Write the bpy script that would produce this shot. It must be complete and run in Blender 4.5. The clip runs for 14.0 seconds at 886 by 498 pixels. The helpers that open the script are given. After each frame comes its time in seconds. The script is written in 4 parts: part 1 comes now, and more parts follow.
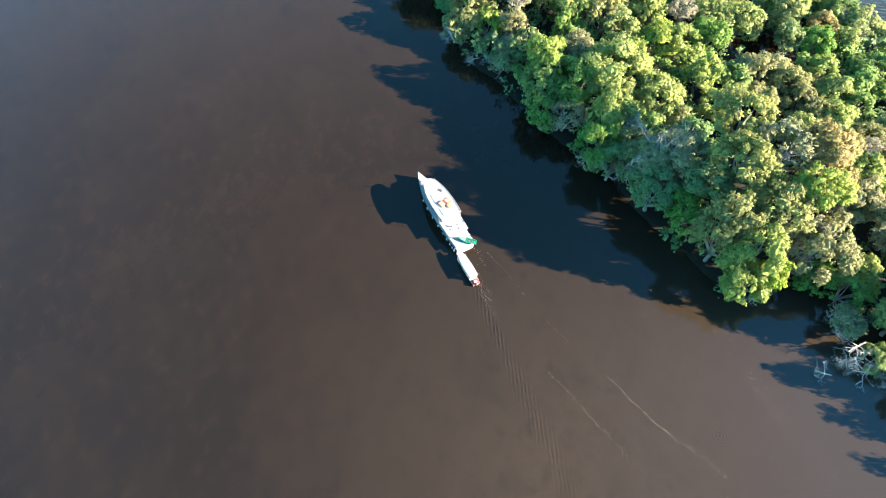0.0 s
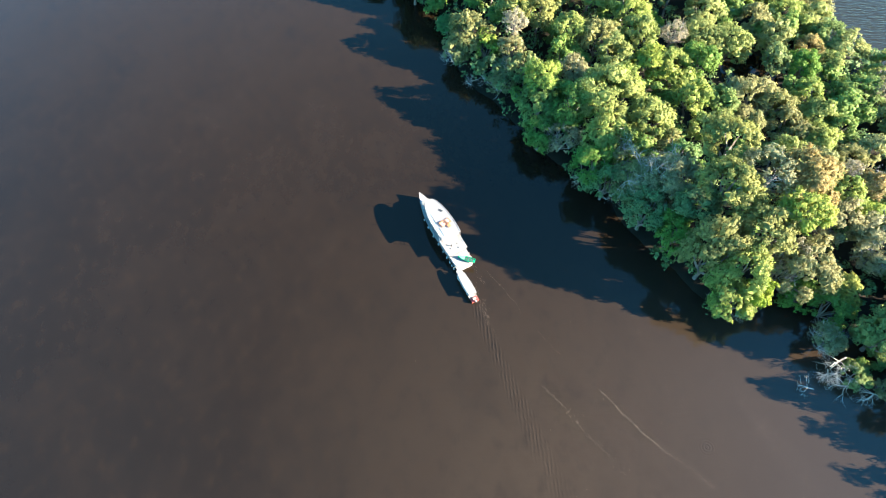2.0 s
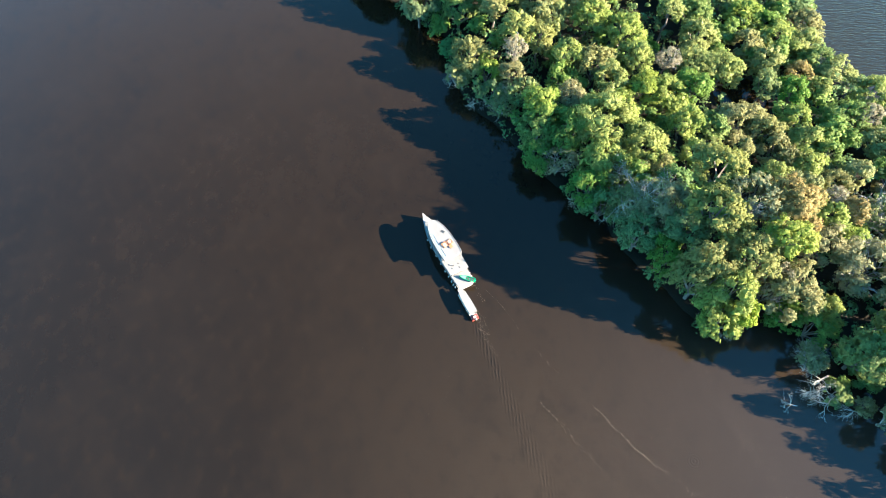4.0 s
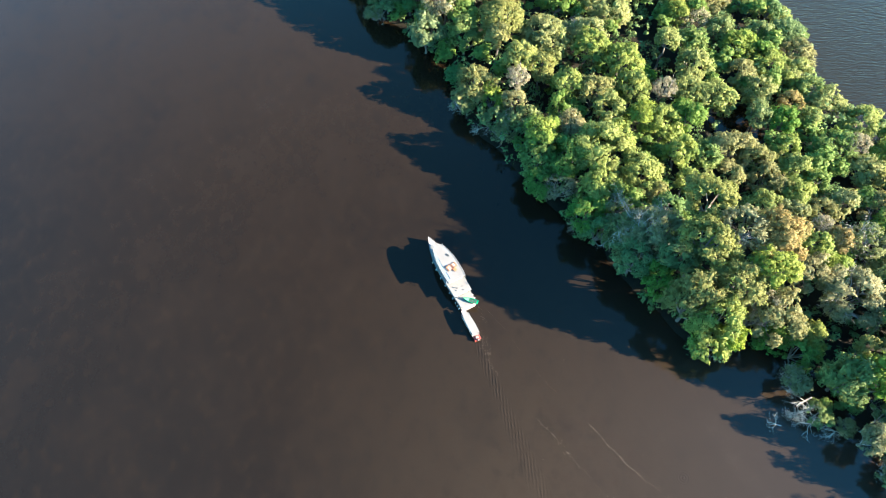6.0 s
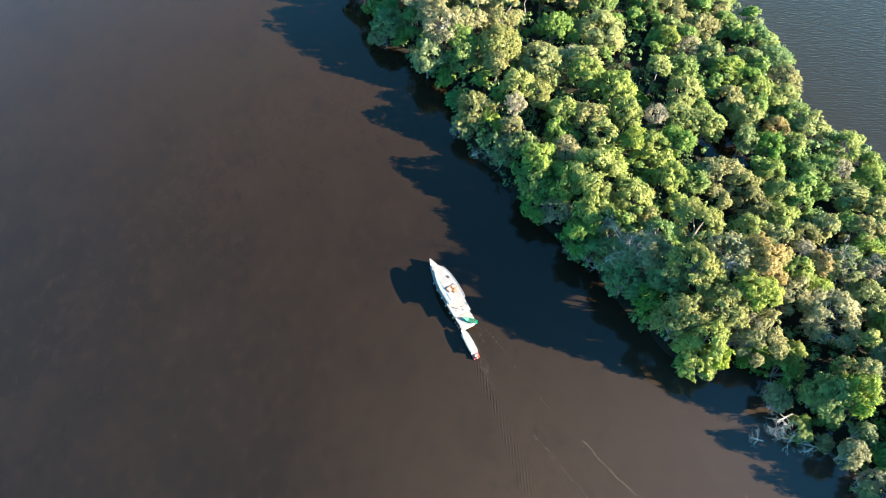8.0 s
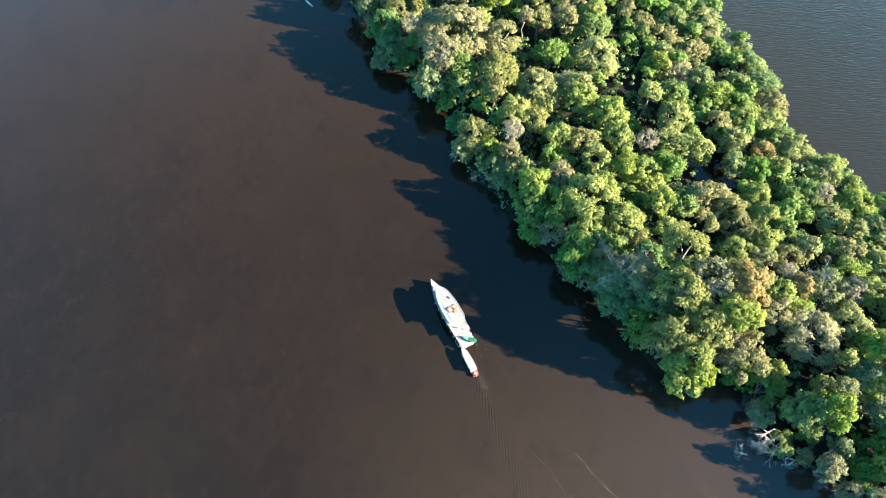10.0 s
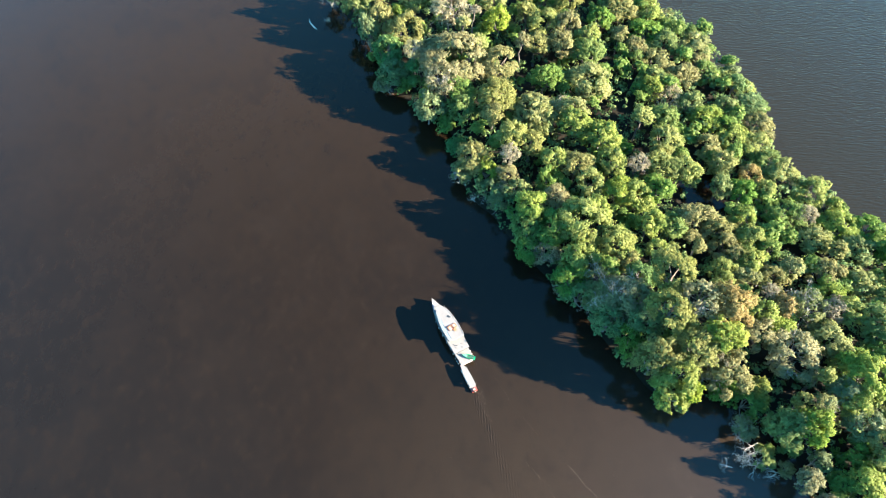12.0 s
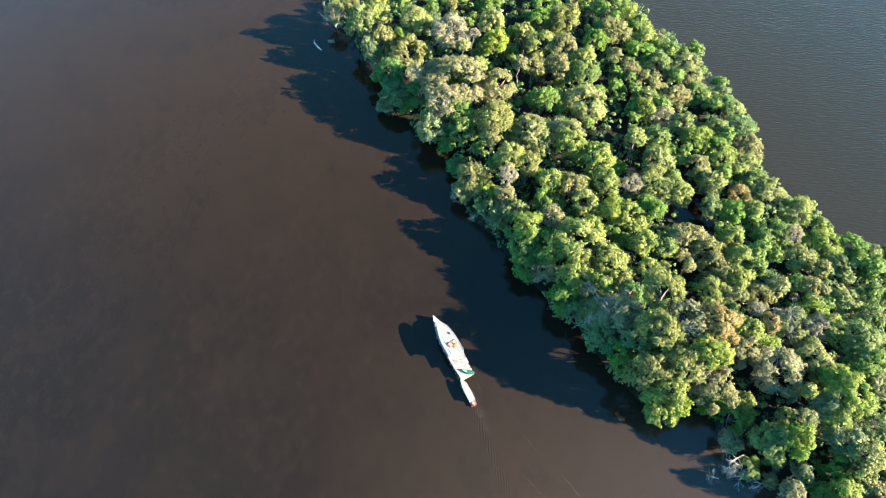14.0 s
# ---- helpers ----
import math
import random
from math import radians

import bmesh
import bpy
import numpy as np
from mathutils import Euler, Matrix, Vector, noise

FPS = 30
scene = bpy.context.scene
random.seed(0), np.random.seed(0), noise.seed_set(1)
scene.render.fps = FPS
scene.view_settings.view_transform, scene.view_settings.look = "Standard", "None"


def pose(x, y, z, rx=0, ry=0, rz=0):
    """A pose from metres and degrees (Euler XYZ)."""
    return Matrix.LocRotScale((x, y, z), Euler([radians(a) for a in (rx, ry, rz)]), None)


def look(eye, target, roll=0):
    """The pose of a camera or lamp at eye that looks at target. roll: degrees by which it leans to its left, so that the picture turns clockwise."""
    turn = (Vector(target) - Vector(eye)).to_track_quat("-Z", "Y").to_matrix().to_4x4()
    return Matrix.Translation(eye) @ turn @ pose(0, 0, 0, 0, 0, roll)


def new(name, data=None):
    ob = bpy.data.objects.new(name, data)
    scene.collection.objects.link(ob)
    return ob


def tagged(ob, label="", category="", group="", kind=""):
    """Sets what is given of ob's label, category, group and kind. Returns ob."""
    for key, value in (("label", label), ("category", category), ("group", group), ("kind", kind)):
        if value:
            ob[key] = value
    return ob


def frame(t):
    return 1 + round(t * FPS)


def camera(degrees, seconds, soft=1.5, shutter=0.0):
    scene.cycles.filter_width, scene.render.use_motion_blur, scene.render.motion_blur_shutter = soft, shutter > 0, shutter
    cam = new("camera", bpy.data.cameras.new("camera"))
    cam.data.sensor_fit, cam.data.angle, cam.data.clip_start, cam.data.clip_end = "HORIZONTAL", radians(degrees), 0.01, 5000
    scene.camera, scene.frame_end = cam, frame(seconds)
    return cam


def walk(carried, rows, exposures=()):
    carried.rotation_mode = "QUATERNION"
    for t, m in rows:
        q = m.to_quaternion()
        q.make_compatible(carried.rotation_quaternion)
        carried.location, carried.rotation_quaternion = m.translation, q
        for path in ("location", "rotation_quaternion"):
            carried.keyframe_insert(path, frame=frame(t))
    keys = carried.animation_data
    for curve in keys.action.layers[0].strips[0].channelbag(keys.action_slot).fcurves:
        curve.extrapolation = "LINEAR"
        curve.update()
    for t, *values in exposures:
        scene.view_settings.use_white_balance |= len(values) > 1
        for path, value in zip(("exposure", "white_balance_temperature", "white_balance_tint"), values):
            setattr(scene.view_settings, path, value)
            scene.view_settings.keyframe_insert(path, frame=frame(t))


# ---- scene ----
cam = camera(73.1, 14.0, soft=1.0)
# seconds, x, y, z, pitch, yaw of an ascending drone
PATH = [
    (0.0, 0.00, 0.00, 115.60, -58.93, 0.00),
    (0.5, -0.12, 0.10, 117.36, -58.91, -0.03),
    (1.0, -0.19, 0.19, 119.13, -58.89, -0.05),
    (1.5, -0.20, 0.31, 120.95, -58.87, -0.07),
    (2.0, -0.14, 0.44, 122.79, -58.86, -0.06),
    (2.5, -0.04, 0.59, 124.68, -58.85, -0.03),
    (3.0, 0.01, 0.69, 126.68, -58.85, 0.04),
    (5.5, -0.70, 1.94, 138.34, -58.87, 0.70),
    (6.0, -0.72, 2.20, 140.85, -58.87, 0.80),
    (6.5, -0.78, 2.46, 143.42, -58.86, 0.87),
    (7.0, -0.77, 2.63, 145.96, -58.86, 0.89),
    (7.5, -0.78, 2.82, 148.47, -58.86, 0.89),
    (8.0, -0.82, 3.07, 151.07, -58.85, 0.88),
    (10.5, -1.22, 4.46, 164.16, -58.83, 0.78),
    (11.0, -1.23, 4.75, 166.84, -58.84, 0.77),
    (11.5, -1.28, 5.05, 169.52, -58.84, 0.76),
    (12.0, -1.36, 5.39, 172.21, -58.86, 0.75),
    (12.5, -1.44, 5.71, 174.86, -58.88, 0.75),
    (13.0, -1.50, 6.04, 177.51, -58.90, 0.74),
    (13.5, -1.55, 6.36, 180.15, -58.93, 0.75),
    (14.0, -1.59, 6.68, 182.78, -58.95, 0.75),
]
walk(cam, [(t, pose(x, y, z, 90 + pitch, 0, yaw)) for t, x, y, z, pitch, yaw in PATH],
     exposures=((0, 3.93, 4600, -28), (3, 3.75, 4600, -28), (6.5, 3.62, 4600, -29), (14, 3.63, 4600, -28)))

# ---------------------------------------------------------------- light
SUN_AZ, SUN_EL = -10.5, 22.0        # degrees, counted from +x
world = bpy.data.worlds.new("sky")
scene.world = world
world.use_nodes = True
wn = world.node_tree.nodes
sky = wn.new("ShaderNodeTexSky")
sky.sky_type = "NISHITA"
sky.sun_disc = False
sky.sun_elevation = radians(SUN_EL)
sky.sun_rotation = radians(90 - SUN_AZ)
sky.air_density, sky.dust_density, sky.ozone_density = 1.0, 0.0, 2.2
world.node_tree.links.new(sky.outputs[0], wn["Background"].inputs[0])
wn["Background"].inputs[1].default_value = 0.056
lamp = bpy.data.lights.new("sun", "SUN")
lamp.energy, lamp.angle, lamp.color = 6.2, radians(0.53), (1.0, 0.56, 0.385)
sun = new("sun", lamp)
sun.matrix_world = look((0, 0, 0), (-math.cos(radians(SUN_AZ)), -math.sin(radians(SUN_AZ)), -math.tan(radians(SUN_EL))))
sun.location = (400, -70, 180)


# ---------------------------------------------------------------- materials
class Nodes:
    """A small builder for node materials."""

    def __init__(self, name):
        self.mat = bpy.data.materials.new(name)
        self.mat.use_nodes = True
        self.n, self.l = self.mat.node_tree.nodes, self.mat.node_tree.links
        self.bsdf, self.out = self.n["Principled BSDF"], self.n["Material Output"]

    def add(self, kind, **sets):
        node = self.n.new(kind)
        for key, value in sets.items():
            node.inputs[key].default_value = value
        return node

    def link(self, a, b):
        self.l.new(a, b)

    def coords(self, which="Object", scale=(1, 1, 1), rot=(0, 0, 0)):
        tc, mp = self.add("ShaderNodeTexCoord"), self.add("ShaderNodeMapping")
        mp.inputs["Scale"].default_value, mp.inputs["Rotation"].default_value = scale, rot
        self.link(tc.outputs[which], mp.inputs["Vector"])
        return mp.outputs[0]

    def noise(self, vec, scale, detail=3.0, rough=0.55):
        t = self.add("ShaderNodeTexNoise", Scale=scale, Detail=detail, Roughness=rough)
        self.link(vec, t.inputs["Vector"])
        return t.outputs[0]

    def ramp(self, fac, stops):
        r = self.add("ShaderNodeValToRGB")
        while len(r.color_ramp.elements) < len(stops):
            r.color_ramp.elements.new(0.5)
        for e, (p, c) in zip(r.color_ramp.elements, stops):
            e.position, e.color = p, (*c, 1)
        self.link(fac, r.inputs[0])
        return r.outputs[0]

    def math(self, op, a, b=None, clamp=False):
        m = self.n.new("ShaderNodeMath")
        m.operation, m.use_clamp = op, clamp
        for i, v in enumerate((a, b)):
            if v is None:
                continue
            if isinstance(v, (int, float)):
                m.inputs[i].default_value = v
            else:
                self.link(v, m.inputs[i])
        return m.outputs[0]

    def mix(self, fac, a, b):
        m = self.n.new("ShaderNodeMix")
        m.data_type = "RGBA"
        for sock, v in ((m.inputs[0], fac), (m.inputs[6], a), (m.inputs[7], b)):
            if isinstance(v, (int, float)):
                sock.default_value = v
            elif isinstance(v, tuple):
                sock.default_value = (*v, 1)
            else:
                self.link(v, sock)
        return m.outputs[2]

    def bump(self, height, strength, distance):
        b = self.add("ShaderNodeBump", Strength=strength, Distance=distance)
        self.link(height, b.inputs["Height"])
        return b


def leaf_material(name, base, tint, dry=(0.16, 0.12, 0.06)):
    """Leaves: two greens mixed by patch, each leaf and each tree a little different, some light through the blade."""
    k = Nodes(name)
    patch = k.noise(k.coords("Object"), 0.45, 2.0)
    geo, info = k.add("ShaderNodeNewGeometry"), k.add("ShaderNodeObjectInfo")
    fac = k.math("MULTIPLY", k.math("SUBTRACT", patch, 0.32), 2.4, clamp=True)
    col = k.mix(fac, base, tint)
    isl, where = geo.outputs["Random Per Island"], geo.outputs["Position"]
    dead = k.math("GREATER_THAN", k.noise(where, 5.5, 2.0), 0.66)
    col = k.mix(k.math("MULTIPLY", dead, 0.5), col, dry)
    hsv = k.add("ShaderNodeHueSaturation")
    k.link(k.math("ADD", 0.488, k.math("MULTIPLY", info.outputs["Random"], 0.03)), hsv.inputs["Hue"])
    clump = k.math("MULTIPLY", k.math("SUBTRACT", k.noise(where, 1.5, 2.0, 0.6), 0.5), 0.7)
    grain = k.math("MULTIPLY", k.math("SUBTRACT", k.noise(where, 7.0, 2.0, 0.7), 0.5), 0.7)
    value = k.math("ADD", k.math("ADD", 0.9, k.math("MULTIPLY", isl, 0.2)), k.math("ADD", clump, grain))
    k.link(k.math("MAXIMUM", value, 0.25), hsv.inputs["Value"])
    k.link(k.math("ADD", 0.82, k.math("MULTIPLY", info.outputs["Random"], 0.3)), hsv.inputs["Saturation"])
    k.link(col, hsv.inputs["Color"])
    k.link(hsv.outputs[0], k.bsdf.inputs["Base Color"])
    k.bsdf.inputs["Roughness"].default_value = 0.72
    k.bsdf.inputs["Specular IOR Level"].default_value = 0.18
    tr = k.add("ShaderNodeBsdfTranslucent")
    blade = k.add("ShaderNodeHueSaturation", Hue=0.503, Saturation=1.0, Value=1.1)
    k.link(hsv.outputs[0], blade.inputs["Color"])
    k.link(blade.outputs[0], tr.inputs["Color"])
    mx = k.add("ShaderNodeMixShader", Fac=0.38)
    k.link(k.bsdf.outputs[0], mx.inputs[1])
    k.link(tr.outputs[0], mx.inputs[2])
    k.link(mx.outputs[0], k.out.inputs[0])
    return k.mat


def plain_material(name, base, second, rough=0.5, scale=2.0, metal=0.0, bump=0.0, stretch=(1, 1, 1), spec=0.5):
    """Paint, wood or metal with soft stains and a fine grain."""
    k = Nodes(name)
    v = k.coords("Object", stretch)
    big, fine = k.noise(v, scale, 4.0), k.noise(v, scale * 14, 3.0)
    fac = k.math("MULTIPLY", k.math("SUBTRACT", k.math("ADD", k.math("MULTIPLY", big, 0.7), k.math("MULTIPLY", fine, 0.3)), 0.36), 3.2, clamp=True)
    k.link(k.mix(fac, base, second), k.bsdf.inputs["Base Color"])
    k.bsdf.inputs["Roughness"].default_value = rough
    k.bsdf.inputs["Metallic"].default_value = metal
    k.bsdf.inputs["Specular IOR Level"].default_value = spec
    if bump:
        k.link(k.bump(fine, 0.5, bump).outputs[0], k.bsdf.inputs["Normal"])
    return k.mat


LEAF = {
    "green": leaf_material("leaf_green", (0.098, 0.145, 0.029), (0.154, 0.2, 0.043)),
    "bright": leaf_material("leaf_bright", (0.146, 0.186, 0.037), (0.22, 0.228, 0.06)),
    "deep": leaf_material("leaf_deep", (0.096, 0.142, 0.05), (0.148, 0.186, 0.07)),
    "olive": leaf_material("leaf_olive", (0.137, 0.146, 0.043), (0.197, 0.186, 0.067)),
    "tan": leaf_material("leaf_tan", (0.17, 0.165, 0.09), (0.25, 0.228, 0.132)),
    "rust": leaf_material("leaf_rust", (0.15, 0.14, 0.035), (0.235, 0.162, 0.04)),
    "yellow": leaf_material("leaf_yellow", (0.157, 0.196, 0.031), (0.228, 0.233, 0.048)),
    "pale": leaf_material("leaf_pale", (0.132, 0.148, 0.06), (0.196, 0.196, 0.085)),
}
GREYTWIG = plain_material("grey_twig", (0.17, 0.165, 0.15), (0.33, 0.31, 0.28), 0.85, 1.0)
BARK = plain_material("bark_grey", (0.07, 0.06, 0.05), (0.15, 0.135, 0.115), 0.85, 1.2, bump=0.02, stretch=(3, 3, 0.6))
DEADWOOD = plain_material("bleached_wood", (0.24, 0.21, 0.175), (0.38, 0.34, 0.29), 0.8, 1.0, bump=0.01)
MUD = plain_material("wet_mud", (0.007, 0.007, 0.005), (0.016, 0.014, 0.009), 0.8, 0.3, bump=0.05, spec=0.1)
WHITE = plain_material("weathered_white_paint", (0.225, 0.222, 0.218), (0.18, 0.177, 0.172), 0.5, 0.8, spec=0.2)
ROOFWHITE = plain_material("weathered_roof_paint", (0.152, 0.151, 0.149), (0.126, 0.124, 0.121), 0.7, 0.5, spec=0.1)
BLUE = plain_material("blue_trim", (0.16, 0.21, 0.24), (0.13, 0.18, 0.21), 0.4, 1.0)
GREEN = plain_material("green_paint", (0.03, 0.2, 0.085), (0.025, 0.16, 0.068), 0.4, 1.5)
MINT = plain_material("mint_paint", (0.12, 0.25, 0.15), (0.1, 0.21, 0.12), 0.4, 1.5)
ORANGE = plain_material("orange_wood", (0.26, 0.115, 0.045), (0.2, 0.085, 0.032), 0.5, 2.0)
CUSHION = plain_material("cream_cushion", (0.28, 0.25, 0.21), (0.23, 0.2, 0.17), 0.9, 3.0)
RED = plain_material("red_paint", (0.22, 0.035, 0.025), (0.17, 0.028, 0.02), 0.42, 2.0)
DARK = plain_material("dark_rubber", (0.02, 0.021, 0.022), (0.045, 0.045, 0.045), 0.6, 3.0)
STEEL = plain_material("dull_steel", (0.5, 0.5, 0.5), (0.4, 0.4, 0.4), 0.35, 3.0, metal=0.9)
FOAM = plain_material("foam", (0.15, 0.12, 0.085), (0.09, 0.07, 0.05), 0.9, 2.0)


def glass_material():
    k = Nodes("window_glass")
    k.bsdf.inputs["Base Color"].default_value = (0.02, 0.03, 0.035, 1)
    k.bsdf.inputs["Roughness"].default_value = 0.056
    return k.mat


def water_material():
    """Silty river water: browner or greyer by position, partly for view-dependent sheen put into the colour, glossy,
    with ripples of the breeze and a wake.
    """
    k = Nodes("river_water")
    v = k.coords("Object")
    clouds = k.noise(k.coords("Object", (1, 0.6, 1), (0, 0, 0.5)), 0.012, 4.0, 0.6)
    fine = k.noise(k.coords("Object", (1, 0.8, 1), (0, 0, 0.9)), 0.055, 5.0, 0.62)
    sep = k.add("ShaderNodeSeparateXYZ")
    k.link(v, sep.inputs[0])
    x, y = sep.outputs[0], sep.outputs[1]
    # browner towards the boat's bank: silty load plus view-dependent sky sheen painted in
    across = k.math("ADD", x, k.math("MULTIPLY", y, 0.55))
    left = k.math("DIVIDE", k.math("ADD", k.math("ADD", x, y), 60.0), 110.0, clamp=True)
    silt_and_sheen = k.math("ADD", k.math("MULTIPLY", left, 0.75), 0.2)
    silt_and_sheen = k.math("ADD", silt_and_sheen, k.math("MULTIPLY", k.math("SUBTRACT", clouds, 0.5), 1.1), clamp=True)
    col = k.mix(silt_and_sheen, (0.0058, 0.005, 0.0042), (0.0073, 0.0051, 0.003))
    # far and near-right water painted brighter, partly for light that shifts with view
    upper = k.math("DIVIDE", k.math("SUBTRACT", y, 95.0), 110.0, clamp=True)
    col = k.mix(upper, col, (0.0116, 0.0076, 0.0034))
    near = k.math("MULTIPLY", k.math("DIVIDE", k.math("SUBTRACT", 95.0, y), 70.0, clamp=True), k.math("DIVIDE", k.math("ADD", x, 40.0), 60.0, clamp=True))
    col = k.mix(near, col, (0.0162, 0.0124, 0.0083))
    col = k.mix(k.math("MULTIPLY", k.math("SUBTRACT", fine, 0.5), 2.2, clamp=True), col, (0.0098, 0.0072, 0.0048))
    col = k.mix(k.math("MULTIPLY", k.math("SUBTRACT", 0.5, fine), 1.6, clamp=True), col, (0.0045, 0.0038, 0.003))
    mottle = k.noise(k.coords("Object", (1, 0.7, 1), (0, 0, 0.7)), 0.32, 4.0, 0.65)
    col = k.mix(k.math("MULTIPLY", k.math("SUBTRACT", mottle, 0.52), 2.0, clamp=True), col, (0.0112, 0.0079, 0.0047))
    col = k.mix(k.math("MULTIPLY", k.math("SUBTRACT", 0.48, mottle), 1.6, clamp=True), col, (0.0046, 0.0038, 0.0028))
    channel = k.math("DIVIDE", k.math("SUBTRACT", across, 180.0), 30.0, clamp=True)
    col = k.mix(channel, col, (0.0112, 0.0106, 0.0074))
    # the shallow inlet is painted paler for silty load and viewing angle, and being calm mirrors more of the sky than
    # the ruffled open river
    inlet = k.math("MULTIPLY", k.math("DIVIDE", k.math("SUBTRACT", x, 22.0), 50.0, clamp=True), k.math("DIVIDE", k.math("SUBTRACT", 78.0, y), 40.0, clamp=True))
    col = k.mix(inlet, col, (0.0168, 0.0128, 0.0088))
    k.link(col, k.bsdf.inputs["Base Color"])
    k.bsdf.inputs["IOR"].default_value = 1.33
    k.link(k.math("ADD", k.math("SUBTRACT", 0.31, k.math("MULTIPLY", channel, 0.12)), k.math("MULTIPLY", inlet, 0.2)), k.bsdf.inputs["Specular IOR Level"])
    k.bsdf.inputs["Roughness"].default_value = 0.07
    # breeze ripples on the open far channel, a calm lee beside the trees
    rip = k.noise(k.coords("Object", (0.3, 1.2, 1), (0, 0, 0.12)), 1.0, 3.0, 0.65)
    calm = k.noise(v, 0.22, 2.0)
    amount = k.math("ADD", 0.03, k.math("MULTIPLY", channel, 0.7))
    height = k.math("ADD", k.math("MULTIPLY", rip, amount), k.math("MULTIPLY", calm, 0.05))
    # wake: short crests in a band that trails from the skiff
    along = k.math("SUBTRACT", k.math("MULTIPLY", k.math("SUBTRACT", x, 7.2), 0.36), k.math("MULTIPLY", k.math("SUBTRACT", y, 61.0), 0.933))
    side = k.math("ADD", k.math("MULTIPLY", k.math("SUBTRACT", x, 7.2), 0.933), k.math("MULTIPLY", k.math("SUBTRACT", y, 61.0), 0.36))
    band = k.math("SUBTRACT", 1.0, k.math("DIVIDE", k.math("ABSOLUTE", k.math("ADD", side, 0.6)), k.math("ADD", 1.3, k.math("MULTIPLY", along, 0.035))), clamp=True)
    fade = k.math("MULTIPLY", k.math("DIVIDE", along, 3.0, clamp=True), k.math("SUBTRACT", 1.0, k.math("DIVIDE", along, 60.0), clamp=True))
    phase = k.math("ADD", k.math("ADD", k.math("MULTIPLY", x, 8.4), k.math("MULTIPLY", y, 0.3)), k.math("MULTIPLY", k.noise(v, 0.5, 2.0), 5.0))
    crest = k.math("MULTIPLY", k.math("MULTIPLY", k.math("SINE", phase), k.math("MULTIPLY", k.math("SUBTRACT", k.noise(v, 0.55, 1.0), 0.3, clamp=True), 0.36)), k.math("MULTIPLY", band, fade))
    # a ring where something broke the surface
    away = k.math("SQRT", k.math("ADD", k.math("POWER", k.math("SUBTRACT", x, 52.7), 2.0), k.math("POWER", k.math("SUBTRACT", y, 28.2), 2.0)))
    ring = k.math("MULTIPLY", k.math("SINE", k.math("MULTIPLY", away, 11.0)), k.math("MULTIPLY", k.math("SUBTRACT", 1.0, k.math("DIVIDE", away, 2.0), clamp=True), 0.05))
    crest = k.math("ADD", crest, ring)
    k.link(k.bump(k.math("ADD", height, crest), 1.0, 0.35).outputs[0], k.bsdf.inputs["Normal"])
    return k.mat


GLASS = glass_material()
WATER = water_material()


# ---------------------------------------------------------------- mesh helpers
def link_mesh(name, bm, material, parent=None, label=""):
    me = bpy.data.meshes.new(name)
    bm.to_mesh(me)
    bm.free()
    if material:
        me.materials.append(material)
    ob = new(name, me)
    ob.parent = parent
    return tagged(ob, label)


def part(name, bm, material, parent, label=""):
    """Links a bmesh as one mesh object under a thing or a part."""
    return link_mesh(name, bm, material, parent, label)


def empty(name, m, label, category, group=""):
    ob = new(name)
    ob.empty_display_size = 0.5
    ob.matrix_world = m
    return tagged(ob, label, category, group)


def box(bm, x0, x1, y0, y1, z0, z1, bevel=0.0):
    made = bmesh.ops.create_cube(bm, size=1.0)["verts"]
    for v in made:
        v.co = Vector(((x0 + x1) / 2 + v.co.x * (x1 - x0), (y0 + y1) / 2 + v.co.y * (y1 - y0), (z0 + z1) / 2 + v.co.z * (z1 - z0)))
    if bevel:
        edges = list({e for v in made for e in v.link_edges})
        bmesh.ops.bevel(bm, geom=edges, offset=bevel, segments=2, affect="EDGES")
    return bm


def prism(bm, outline, z0, z1, bevel=0.0, crown=0.0):
    """A slab with the given outline (counter-clockwise); crown lifts its middle line."""
    low = [bm.verts.new((x, y, z0)) for x, y in outline]
    high = [bm.verts.new((x, y, z1)) for x, y in outline]
    n = len(outline)
    for i in range(n):
        bm.faces.new((low[i], low[(i + 1) % n], high[(i + 1) % n], high[i]))
    bm.faces.new(low[::-1])
    top = bm.faces.new(high)
    if bevel:
        bmesh.ops.bevel(bm, geom=list(top.edges), offset=bevel, segments=2, affect="EDGES")
    return bm


def tube(bm, points, radii, sides=6, cap=True):
    """A round bar through points, with a radius at each."""
    rings = []
    for i, p in enumerate(points):
        a, b = points[max(i - 1, 0)], points[min(i + 1, len(points) - 1)]
        d = (Vector(b) - Vector(a)).normalized()
        s = d.orthogonal().normalized() if not rings else (side - d * side.dot(d)).normalized()
        side, t = s, d.cross(s)
        rings.append([bm.verts.new(Vector(p) + (s * math.cos(q) + t * math.sin(q)) * radii[i]) for q in (2 * math.pi * j / sides for j in range(sides))])
    for r0, r1 in zip(rings, rings[1:]):
        for j in range(sides):
            bm.faces.new((r0[j], r0[(j + 1) % sides], r1[(j + 1) % sides], r1[j]))
    if cap:
        bm.faces.new(rings[0][::-1])
        bm.faces.new(rings[-1])
    return bm


def smooth(ob):
    for p in ob.data.polygons:
        p.use_smooth = True
    return ob


